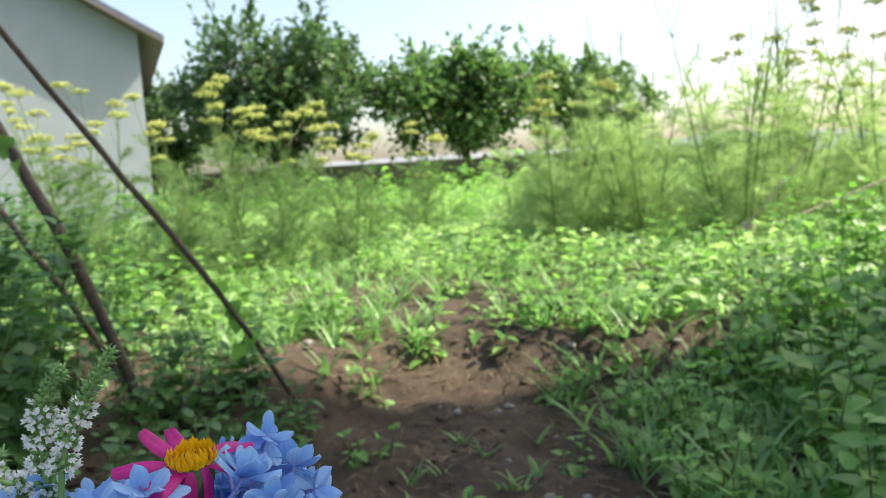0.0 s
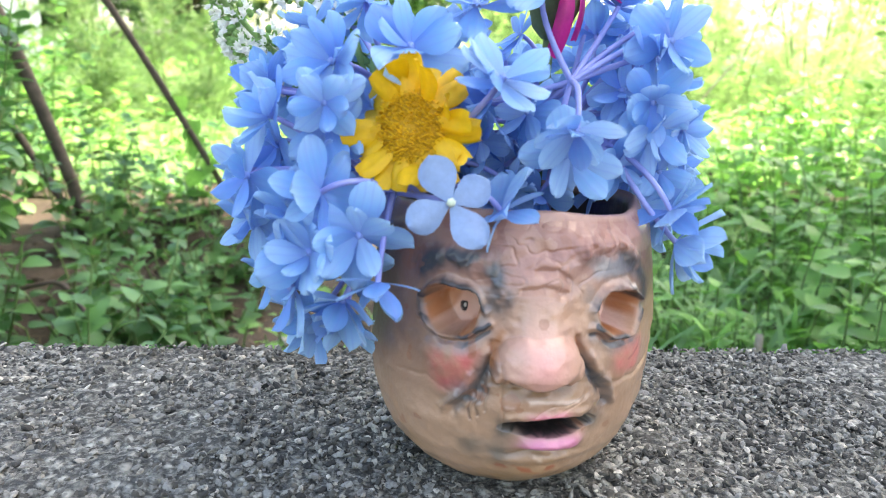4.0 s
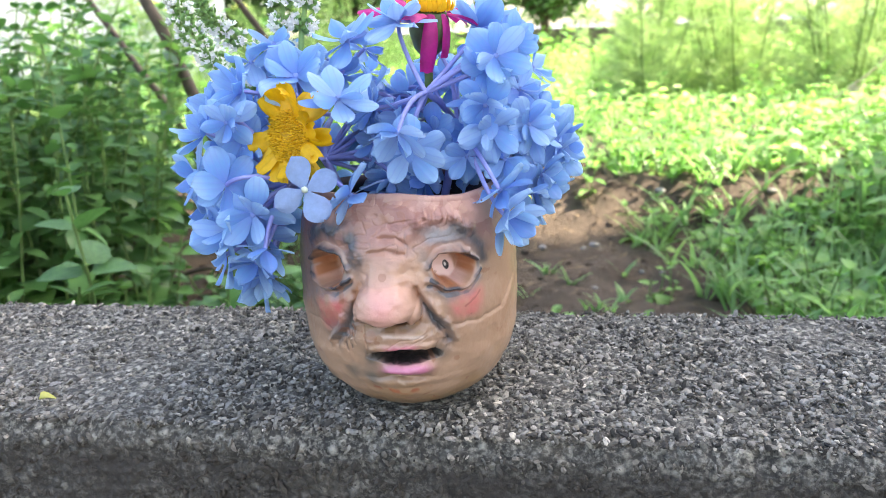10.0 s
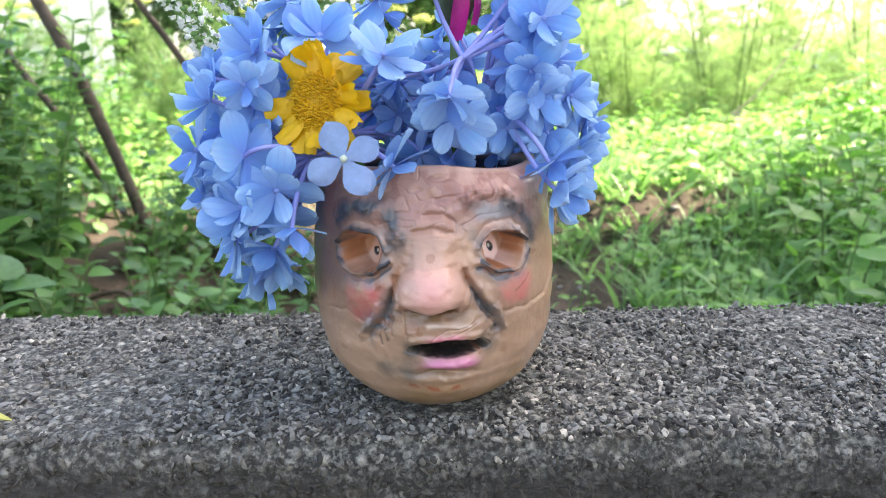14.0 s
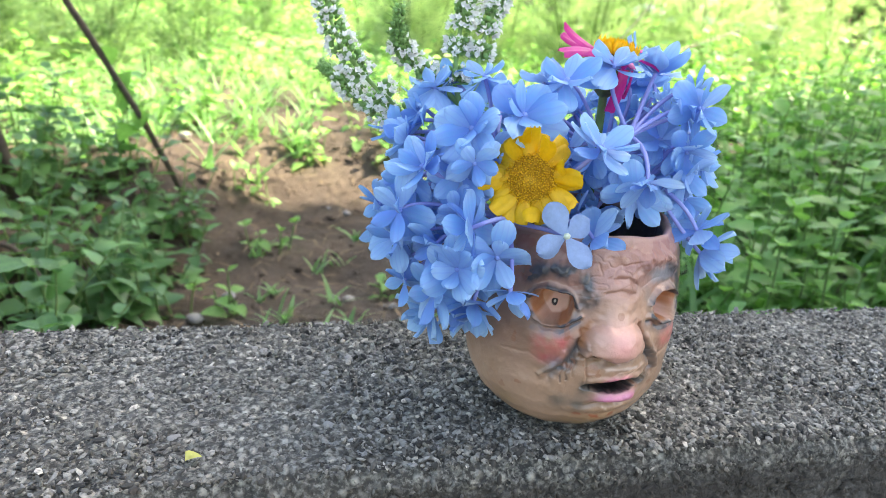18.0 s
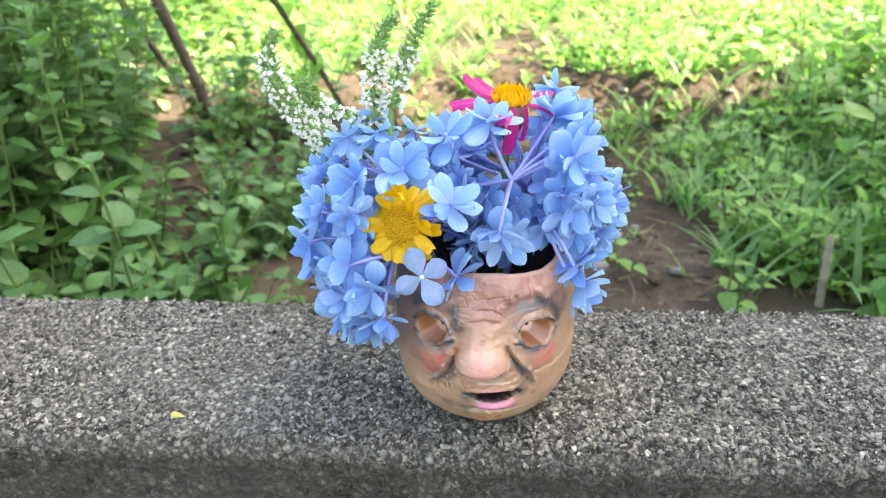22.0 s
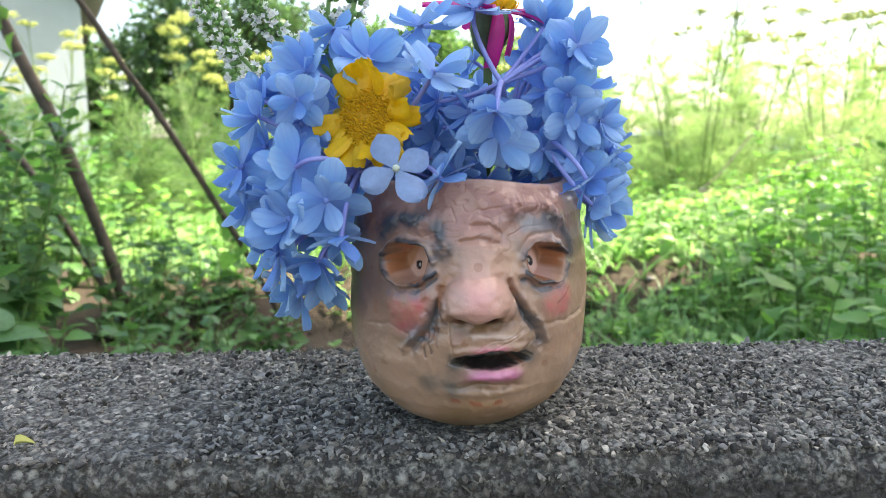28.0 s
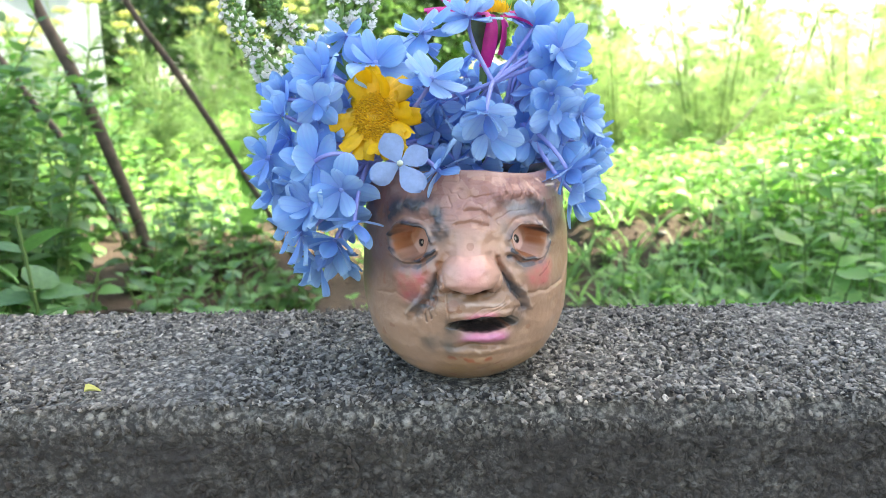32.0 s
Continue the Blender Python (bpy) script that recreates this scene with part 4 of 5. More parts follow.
make_head("hydrangea_head", "blue double hydrangea flower head hanging over the pot's rim", LEFT, NODES_L, (-0.040, 0.008, 0.562), (0.060, 0.060, 0.058), 1, 74)
make_head("hydrangea_head", "loose blue hydrangea flower head rising from the pot", RIGHT, NODES_R, (0.022, 0.028, 0.574), (0.048, 0.056, 0.050), 2, 76)


# ---- yellow daisy ----
def ray_petal(name, length, width, mat, notch, curl, seed):
    n, m = 7, 6
    t, s = np.meshgrid(np.linspace(0, 1, n), np.linspace(-1, 1, m), indexing="ij")
    w = width * 0.5 * (0.45 + 0.55 * np.sin(np.pi * 0.72 * t + 0.25))
    y = length * t * (1 - 0.06 * s ** 2 * t) - notch * length * (np.cos(2.5 * np.pi * s) > 0.2) * (t > 0.95) * 0.6
    z = curl * length * t ** 2 + 0.10 * width * np.cos(3 * np.pi * s) * t ** 0.5 - 0.12 * width * s ** 2 + 0.02 * length * np.sin(seed + 4 * t)
    return mesh_data(name, np.stack([s * w, y, z], -1).reshape(-1, 3), grid_faces(m, n), mat)


def make_daisy():
    g = random.Random(5)
    m = Matrix.Translation((-0.0402, -0.0355, 0.5782)) @ basis_for((-0.42, -0.88, 0.20), 0.3)
    ob = thing("yellow_daisy", "yellow crown daisy with a grainy golden disc among blue petals", "flower", "flowers in the pot", m=m)
    pm = [ray_petal("ray_petal", 0.0124, 0.0086, M_YPETAL, 0.18, c, k) for k, c in enumerate((0.15, -0.25, 0.4, -0.5))]
    for k in range(26):
        a = 2 * math.pi * k / 26 + g.uniform(-0.10, 0.10)
        part("ray_petal", pm[g.randrange(4)], ob, m=Matrix.Rotation(a, 4, "Z") @ Matrix.Translation((0, 0.0092, 0.0018 * (k % 2))) @ Matrix.Rotation(g.uniform(-0.15, 0.65), 4, "X") @ Matrix.Rotation(g.uniform(-0.5, 0.5), 4, "Y") @ Matrix.Scale(g.uniform(0.78, 1.06), 4))
    k = np.arange(430)
    r = 0.0114 * np.sqrt((k + 0.5) / 430)
    a = k * 2.39996
    h = 0.0034 - 0.0030 * (r / 0.0118) ** 2 - 0.0024 * np.exp(-(r / 0.0035) ** 2)
    rr = np.random.default_rng(2)
    pos = np.stack([r * np.cos(a), r * np.sin(a), h], -1) + rr.normal(0, 0.00022, (430, 3))
    size = np.stack([np.full(430, 0.00040), np.full(430, 0.00040), rr.uniform(0.0012, 0.0030, 430)], -1) * rr.uniform(0.8, 1.2, (430, 1))
    part("disc_grain", scatter("disc_grain", *ICO1, pos, np.repeat(np.eye(3)[None], 430, 0), size, M_YDISC), ob, "grainy golden disc", kind="stuff")
    dv = ICO2[0] * np.array([0.0110, 0.0110, 0.0024])
    part("disc", mesh_data("disc", dv, ICO2[1], M_YHEART), ob)
    part("calyx", mesh_data("calyx", ICO2[0] * np.array([0.0095, 0.0095, 0.0045]) - np.array([0, 0, 0.0028]), ICO2[1], M_CALYX), ob, "green calyx")
    inv = m.inverted()
    end = np.array(inv @ Vector((-0.012, -0.002, TOP + 0.05)))
    part("stem", tubes("stem", [(bend((0, 0, -0.005), end, (0, 0, -0.006)), 0.0016)], M_STEM, 7), ob)


make_daisy()


# ---- magenta zinnia ----
def make_zinnia():
    g = random.Random(9)
    m = Matrix.Translation((0.012, 0.013, 0.6265)) @ basis_for((0.08, -0.15, 1), 0.2)
    ob = thing("zinnia", "magenta zinnia with curled petals and yellow crown", "flower", "flowers in the pot", m=m)
    pm = [ray_petal("ray_petal", 0.022, 0.0078, M_MAGENTA, 0.05, c, k) for k, c in enumerate((-0.15, 0.25, -0.6))]
    for k in range(11):
        a = 2 * math.pi * k / 11 + g.uniform(-0.2, 0.2)
        part("ray_petal", pm[2 if k in (5, 6) else g.randrange(2)], ob, m=Matrix.Rotation(a, 4, "Z") @ Matrix.Translation((0, 0.008, 0)) @ Matrix.Rotation(g.uniform(-0.25, 0.3) if k not in (5, 6) else -0.9, 4, "X") @ Matrix.Rotation(g.uniform(-0.3, 0.3), 4, "Y") @ Matrix.Scale(g.uniform(0.7, 1.1), 4))
    k = np.arange(110)
    a = k * 2.39996
    r = 0.0095 * np.sqrt((k + 0.5) / 110)
    rr = np.random.default_rng(4)
    al = unit(np.stack([np.cos(a) * r * 60, np.sin(a) * r * 60, np.ones(110)], -1) + rr.normal(0, 0.15, (110, 3)))
    tv, tf = leaf_template(0.42, 1.0, 0.3, 0.3, 4)
    part("disc_grain", scatter("disc_grain", tv, tf, np.stack([r * np.cos(a), r * np.sin(a), 0.001 + 0 * a], -1), bases(al, np.stack([np.cos(a), np.sin(a), 0 * a], -1)), rr.uniform(0.004, 0.0065, 110), M_YPETAL), ob, "crown of small yellow florets", kind="stuff")
    prof = [(0.002, -0.020), (0.0065, -0.016), (0.0090, -0.009), (0.0092, -0.003), (0.0078, 0.0005)]
    a = np.linspace(0, 2 * np.pi, 20, endpoint=False)
    v = np.concatenate([np.stack([q * np.cos(a), q * np.sin(a), h + 0.0004 * np.sin(5 * a)], -1) for q, h in prof])
    part("calyx", mesh_data("calyx", v, grid_faces(20, len(prof), True), M_CALYX), ob, "dark green scaly calyx")
    inv = m.inverted()
    part("stem", tubes("stem", [(bend((0, 0, -0.018), np.array(inv @ Vector((0.008, 0.008, TOP + 0.05)))), 0.0020)], M_STEM, 8), ob)


make_zinnia()


# ---- mint flower spikes ----
def make_spike(points, base, bloom, radius, seed, leaves=False, whorls=2):
    """Tight whorls of round buds, white florets on the lower part, loose whorls at the foot."""
    g = np.random.default_rng(seed)
    ob = thing("mint_spike", "slender white-flowering mint spike with green tip", "flower", "mint spikes in the pot")
    p = np.array(points, float)
    t = np.linspace(0, 1, len(p))
    tt = np.linspace(0, 1, 60)
    k = np.stack([np.interp(tt, t, p[:, i]) for i in range(3)], -1)
    for _ in range(6):
        k[1:-1] = (k[:-2] + 2 * k[1:-1] + k[2:]) / 4
    part("stem", tubes("stem", [(np.concatenate([bend(base, k[0], (0, 0, 0), 8)[:-1], k]), np.concatenate([np.full(7, 0.0014), np.linspace(0.0013, 0.0006, 60)]))], M_SHOOT, 7), ob)
    length = np.linalg.norm(np.diff(k, axis=0), axis=1).sum()
    rings = int(length / 0.0025)
    pos, out, size, wpos, wout, spos, sout = [], [], [], [], [], [], []
    for i in range(rings):
        f = i / rings
        if i < 3 * whorls + 3 and i % 5 in (3, 4):
            continue
        c = np.array([np.interp(f, tt, k[:, j]) for j in range(3)])
        d = unit(np.array([np.interp(min(1, f + 0.03), tt, k[:, j]) - np.interp(max(0, f - 0.03), tt, k[:, j]) for j in range(3)]))
        u = unit(np.cross(d, [0.2, 0.9, 0.1]))
        w = np.cross(d, u)
        rad = 1.18 * radius * (1 - 0.55 * f ** 2.2) * (0.92 + 0.08 * math.sin(2.1 * i))
        n = 9 if f < 0.7 else 7
        for a in np.linspace(0, 2 * np.pi, n, endpoint=False) + 0.35 * i:
            a = a + g.normal(0, 0.15)
            o = np.cos(a) * u + np.sin(a) * w
            q = c + o * rad * g.uniform(0.72, 1.0) + d * g.normal(0, 0.0005)
            pos.append(q), out.append(unit(o + 0.5 * d)), size.append(np.array([0.00135, 0.0019, 0.00135]) * (1 - 0.3 * f) * g.uniform(0.8, 1.15))
            if f > bloom * 0.8:
                spos.append(q + o * 0.0008), sout.append(unit(o + 0.9 * d + g.normal(0, 0.2, 3)))
            if f < bloom and g.random() < 0.80 * (1 - 0.4 * f / bloom):
                for _ in range(2):
                    wpos.append(q + o * 0.0009 + g.normal(0, 0.0006, 3)), wout.append(unit(o + 0.2 * d + g.normal(0, 0.35, 3)))
    out = np.array(out)
    part("bud_mass", scatter("bud_mass", *ICO1, pos, bases(out, np.tile([0.1, 0.2, 1.0], (len(out), 1))), np.array(size), M_BUD), ob, kind="stuff")
    if spos:
        sv, sf = leaf_template(0.35, 1.1, 0.2, 0.2, 3)
        part("bract", scatter("bract", sv, sf, spos, bases(np.array(sout), np.tile([0.1, 0.2, 1.0], (len(sout), 1)) + g.normal(0, 0.3, (len(sout), 3))), g.uniform(0.002, 0.0036, len(spos)), M_SHOOT), ob, "pointed green bracts", kind="stuff")
    pv, pf = [], []
    tv, tf = leaf_template(0.62, 0.9, 0.2, -0.1, 2)
    for j in range(4):
        a = j * math.pi / 2
        al = unit(np.array([[math.cos(a) * 0.6, 0.9, math.sin(a) * 0.6]]))
        b = bases(al, np.array([[-math.cos(a), 1.0, -math.sin(a)]]))[0]
        pv.append(tv @ b.T), pf.append(tf + j * len(tv))
    wout = np.array(wout)
    part("blossom", scatter("blossom", np.concatenate(pv), np.concatenate(pf), wpos, bases(wout, np.tile([0.1, 0.2, 1.0], (len(wout), 1)) + g.normal(0, 0.3, (len(wout), 3))), g.uniform(0.0024, 0.0036, len(wout)), M_WHITE), ob, "tiny white flowers", kind="stuff")
    thread = []
    for q, o in zip(wpos[::3], wout[::3]):
        thread.append((np.stack([q, q + unit(o + g.normal(0, 0.3, 3)) * g.uniform(0.002, 0.0038)]), 0.00016))
    part("stamen_fuzz", tubes("stamen_fuzz", thread, M_WHITE, 3), ob, "hair-thin white stamens", kind="stuff")
    if leaves:
        lv, lf = leaf_template(0.42, 1.0, 0.15, 0.25, 6, 0.05)
        lm = mesh_data("leaf", lv, lf, M_MINT)
        for h, turn in ((0.35, 0.0), (0.62, 1.5)):
            q = k[0] * h + np.array(base) * (1 - h)
            for a in (0.3, 3.4):
                part("leaf", lm, ob, m=Matrix.Translation(q) @ Matrix.Rotation(a + turn, 4, "Z") @ Matrix.Rotation(0.25, 4, "X") @ Matrix.Scale(0.017 - 0.006 * h, 4))
    return ob


make_spike([(-0.080, 0.034, 0.590), (-0.095, 0.036, 0.602), (-0.111, 0.036, 0.618), (-0.119, 0.036, 0.634), (-0.121, 0.041, 0.649), (-0.116, 0.046, 0.658)], (-0.045, 0.025, 0.555), 0.78, 0.0050, 11, whorls=3)
make_spike([(-0.072, 0.028, 0.611), (-0.082, 0.022, 0.618), (-0.089, 0.014, 0.624), (-0.092, 0.006, 0.632), (-0.092, 0.002, 0.642)], (-0.050, 0.022, 0.592), 0.62, 0.0037, 12, whorls=1)
make_spike([(-0.061, 0.025, 0.610), (-0.061, 0.025, 0.622), (-0.060, 0.024, 0.636), (-0.058, 0.024, 0.650), (-0.053, 0.025, 0.662), (-0.047, 0.027, 0.667)], (-0.050, 0.020, 0.570), 0.66, 0.0041, 13, True)
make_spike([(-0.051, 0.022, 0.622), (-0.048, 0.023, 0.634), (-0.043, 0.026, 0.646), (-0.036, 0.031, 0.660), (-0.028, 0.036, 0.674)], (-0.053, 0.016, 0.585), 0.6, 0.0038, 14, True, 2)
make_spike([(-0.080, 0.026, 0.583), (-0.092, 0.036, 0.592), (-0.104, 0.050, 0.600), (-0.114, 0.066, 0.606), (-0.120, 0.080, 0.609)], (-0.042, 0.022, 0.560), 0.72, 0.0045, 15)


# ---- plants of the garden ----
MINT_LEAF = leaf_template(0.78, 0.95, 0.12, 0.22, 7, 0.03, 0.6)
WEED_LEAF = leaf_template(0.70, 0.85, 0.12, 0.28, 7, 0.04, 0.7)
TREE_LEAF = leaf_template(0.62, 1.1, 0.12, 0.25, 2)
BLADE = blade_template()
NEEDLE = blade_template(2, 0.3)


def grow(name, label, category, feet, heights, step, leaf, size, mat, seed, lean=0.18, droop=0.25, single=False, stem_r=0.003, kind="", taper=0.45, first=0.12):
    """A plant of upright leafy stems."""
    g = np.random.default_rng(seed)
    foot = np.mean(feet, axis=0)
    ob = thing(name, label, category, kind=kind, m=pose(*foot))
    one = mesh_data("leaf", leaf[0], leaf[1], mat) if single else None
    for f, h in zip(feet, heights):
        f = np.array(f) - foot
        tip = f + np.array([g.normal(0, lean) * h, g.normal(0, lean) * h, h])
        k = bend(f - (0, 0, 0.03), tip, (g.normal(0, 0.05) * h, g.normal(0, 0.05) * h, 0), 7)
        stem = part("stem", tubes("stem", [(k, np.linspace(stem_r, stem_r * 0.5, 7))], M_STEM, 5), ob)
        pos, al, up, sz = [], [], [], []
        a = g.uniform(0, 6.3)
        n = max(3, int(h * (1 - first) / step))
        for i in range(n):
            t = first + (1 - first) * (i + g.uniform(-0.6, 0.6)) / (n - 1)
            t = min(1.0, max(0.02, t))
            c = np.array([np.interp(t, np.linspace(0, 1, 7), k[:, j]) for j in range(3)])
            a += math.pi / 2 + g.normal(0, 0.25)
            for s in (0, math.pi):
                o = np.array([math.cos(a + s), math.sin(a + s), 0])
                rise = 0.75 * t ** 3 - droop * (1 - t) + g.normal(0, 0.30)
                pos.append(c + o * stem_r)
                al.append(unit(o + np.array([0, 0, rise])))
                up.append(np.array([g.normal(0, 0.25), g.normal(0, 0.25), 1.0]) + o * (-0.3 * rise))
                sz.append(size * (1 - taper * t ** 1.5) * g.uniform(0.55, 1.3))
        rot = bases(np.array(al), np.array(up))
        if single:
            for q, r, z in zip(pos, rot, sz):
                part("leaf", one, stem, m=Matrix.LocRotScale(Vector(q), Matrix(r.tolist()).to_quaternion(), (z, z, z)))
        else:
            part("foliage", scatter("foliage", *leaf, pos, rot, np.array(sz), mat), stem, kind="stuff")
    return ob


def feet_in(g, n, cx, cy, rx, ry):
    r, a = np.sqrt(g.random(n)), g.uniform(0, 2 * np.pi, n)
    x, y = cx + rx * r * np.cos(a), cy + ry * r * np.sin(a)
    return np.stack([x, y, ground_height(x, y)], -1)


gp = np.random.default_rng(21)
# apple mint thicket beside the sticks
for cx, cy, rx, ry, n, h0, h1 in ((-0.88, 0.86, 0.18, 0.28, 44, 0.34, 0.62), (-1.12, 0.72, 0.28, 0.34, 52, 0.42, 0.72), (-1.20, 1.42, 0.26, 0.28, 52, 0.36, 0.64), (-0.66, 1.62, 0.20, 0.25, 28, 0.16, 0.34), (-1.45, 1.15, 0.35, 0.45, 54, 0.52, 0.84), (-1.55, 1.95, 0.50, 0.40, 50, 0.36, 0.68), (-1.30, 0.42, 0.35, 0.20, 36, 0.35, 0.64)):
    f = feet_in(gp, n, cx, cy, rx, ry)
    grow("mint_bush", "dense green apple mint bush behind the concrete wall", "bush", f, gp.uniform(h0, h1, n), 0.025, MINT_LEAF, 0.054, M_MINT, int(1000 * abs(cx)) + n, 0.20, 0.22)
f = feet_in(gp, 5, -0.44, 0.31, 0.03, 0.03)
grow("mint_sprig", "young apple mint sprig with round leaves close to the wall", "plant", f, np.array([0.50, 0.40, 0.36, 0.43, 0.33]), 0.028, MINT_LEAF, 0.044, M_MINT, 33, 0.08, taper=0.25, single=True)
# broad-leaved weeds
for cx, cy, rx, ry, n, h0, h1 in ((0.98, 0.92, 0.28, 0.22, 34, 0.14, 0.34), (1.30, 1.30, 0.40, 0.35, 56, 0.25, 0.50), (1.90, 1.70, 0.45, 0.45, 60, 0.30, 0.58), (1.25, 1.95, 0.42, 0.32, 50, 0.18, 0.40), (2.0, 2.5, 0.6, 0.4, 60, 0.25, 0.5), (1.75, 0.95, 0.40, 0.35, 50, 0.28, 0.55), (2.8, 2.3, 0.5, 0.6, 50, 0.3, 0.55), (0.85, 2.65, 0.5, 0.25, 34, 0.08, 0.2), (-0.4, 6.6, 0.7, 0.4, 40, 0.25, 0.45), (0.6, 7.2, 0.8, 0.4, 40, 0.25, 0.45), (-1.3, 2.9, 0.5, 0.35, 36, 0.15, 0.35), (2.6, 3.4, 0.8, 0.35, 40, 0.2, 0.4)):
    f = feet_in(gp, n, cx, cy, rx, ry)
    grow("weed_patch", "lush bright green broad-leaved weeds", "weeds", f, gp.uniform(h0, h1, n), 0.036, WEED_LEAF, 0.074, M_WEED, int(1000 * abs(cx)) + n, 0.2, 0.1)
for cx, cy, rx, ry, n, h0, h1 in ((0.82, 1.10, 0.26, 0.35, 46, 0.06, 0.20), (0.74, 1.75, 0.30, 0.28, 44, 0.06, 0.20), (0.72, 0.62, 0.20, 0.16, 18, 0.05, 0.16), (0.45, 2.35, 0.35, 0.22, 30, 0.06, 0.16), (-0.55, 2.5, 0.40, 0.25, 28, 0.08, 0.22), (0.4, 3.0, 0.7, 0.25, 34, 0.08, 0.20), (1.6, 3.0, 0.7, 0.30, 36, 0.10, 0.26), (0.2, 3.7, 0.9, 0.30, 34, 0.10, 0.26), (1.9, 3.8, 0.9, 0.35, 34, 0.12, 0.32), (-0.60, 0.70, 0.24, 0.24, 40, 0.08, 0.26), (-0.52, 1.20, 0.14, 0.22, 26, 0.08, 0.24), (-0.78, 0.36, 0.25, 0.10, 20, 0.10, 0.26), (-0.38, 1.45, 0.20, 0.20, 14, 0.06, 0.18), (0.0, 2.25, 0.45, 0.15, 20, 0.05, 0.14)):
    f = feet_in(gp, n, cx, cy, rx, ry)
    grow("weed_patch", "low green weeds creeping over bare soil", "weeds", f, gp.uniform(h0, h1, n), 0.024, WEED_LEAF, 0.058, M_MINT if cx < -0.3 and cy < 1.5 else M_WEED, int(1100 * abs(cx)) + n, 0.35, 0.1)
for cx, cy, n, h in ((-0.55, 1.02, 4, 0.16), (-0.40, 1.10, 4, 0.14), (-0.30, 0.62, 3, 0.09), (0.52, 1.15, 5, 0.14), (0.70, 0.72, 5, 0.16), (0.36, 1.5, 4, 0.10), (-0.22, 1.9, 4, 0.12), (0.1, 1.25, 3, 0.06), (-0.35, 0.85, 4, 0.10), (-0.62, 0.78, 5, 0.2), (-0.15, 1.55, 4, 0.10), (0.45, 0.8, 4, 0.12), (0.55, 1.65, 5, 0.16), (0.75, 1.45, 5, 0.18), (-0.05, 2.15, 5, 0.12), (-0.5, 1.35, 5, 0.2), (-0.68, 0.62, 6, 0.26), (-0.48, 0.70, 5, 0.16), (-0.60, 1.18, 6, 0.24), (-0.28, 1.15, 4, 0.1), (-0.42, 1.55, 6, 0.22), (-0.75, 0.45, 6, 0.3), (0.9, 0.6, 6, 0.22), (0.62, 0.98, 5, 0.16), (0.42, 1.9, 5, 0.14), (0.28, 1.05, 4, 0.08)):
    f = feet_in(gp, n, cx, cy, 0.07, 0.06)
    grow("seedling", "small leafy seedling on bare soil", "plant", f, gp.uniform(0.5 * h, h, n), 0.022, WEED_LEAF, 0.05, M_MINT if cx < -0.3 else M_WEED, int(900 * abs(cx)) + n, 0.3, single=True)


def make_grass(name, label, feet, length, seed, per=9, wide=0.008):
    g = np.random.default_rng(seed)
    pos, al, sz = [], [], []
    foot = np.mean(feet, axis=0)
    for f in feet:
        for _ in range(per):
            a = g.uniform(0, 6.3)
            pos.append(f - foot + np.array([g.normal(0, 0.008), g.normal(0, 0.008), 0]))
            al.append(unit([math.cos(a) * 0.55, math.sin(a) * 0.55, g.uniform(0.5, 1.3)]))
            L = length * g.uniform(0.5, 1.15)
            sz.append((wide * g.uniform(0.5, 1.7), L, L))
    al = np.array(al)
    up = np.stack([-al[:, 0], -al[:, 1], 0.6 + 0 * al[:, 2]], -1)
    ob = thing(name, label, "grass", kind="stuff", data=scatter(name, *BLADE, pos, bases(al, up), np.array(sz), M_GRASS), m=pose(*foot))
    return ob


make_grass("grass_clump", "thin grass blades growing at the edge of bare soil", feet_in(gp, 55, 0.76, 1.30, 0.32, 0.55), 0.20, 1, 6, 0.010)
make_grass("grass_clump", "thin grass blades growing at the edge of bare soil", feet_in(gp, 110, 0.85, 2.0, 0.55, 0.5), 0.17, 2, 6)
make_grass("grass_clump", "short grass blades scattered over brown soil", feet_in(gp, 26, 0.1, 1.2, 0.4, 0.5), 0.07, 3, 5)
make_grass("grass_clump", "broad arching grass blades at the edge of bare soil", feet_in(gp, 40, 0.95, 1.15, 0.34, 0.42), 0.26, 6, 6, 0.012)
make_grass("grass_clump", "broad arching grass blades among weeds", feet_in(gp, 60, 1.35, 1.75, 0.6, 0.5), 0.30, 7, 6, 0.012)
make_grass("sunlit_grass", "bright sunlit grass across the garden clearing", feet_in(gp, 900, 0.5, 4.4, 3.8, 2.1), 0.22, 4, 8)
make_grass("grass_clump", "grass beside the mint bushes", feet_in(gp, 50, -0.55, 2.2, 0.5, 0.35), 0.18, 5)


def make_cover():
    g = np.random.default_rng(8)
    n = 34000
    x, y = g.uniform(-4.5, 6.0, n), 2.2 + 9.0 * g.random(n) ** 1.4
    keep = (vnoise(np.stack([x * 1.3, y * 1.3, 0 * x], -1), 61) > -0.35 - 0.1 * (y - 3)) & ((y > 2.75) | (np.abs(x - 0.1) > 0.45))
    x, y = x[keep], y[keep]
    h = (0.03 + 0.22 * g.random(len(x)) ** 1.5 * (0.6 + 0.5 * vnoise(np.stack([x * 2, y * 2, 0 * x], -1), 63))) * (1 + 0.10 * (y - 2.5))
    a = g.uniform(0, 6.3, len(x))
    al = unit(np.stack([np.cos(a), np.sin(a), g.normal(0.15, 0.35, len(x))], -1))
    up = np.stack([g.normal(0, 0.35, len(x)), g.normal(0, 0.35, len(x)), np.ones(len(x))], -1)
    pos = np.stack([x, y, ground_height(x, y) + h], -1)
    thing("ground_cover", "sunlit carpet of low bright green weeds", "weeds", kind="stuff", data=scatter("ground_cover", *TREE_LEAF, pos, bases(al, up), g.uniform(0.035, 0.075, len(x)) * (1 + 0.06 * (y - 2)), M_COVER))


make_cover()


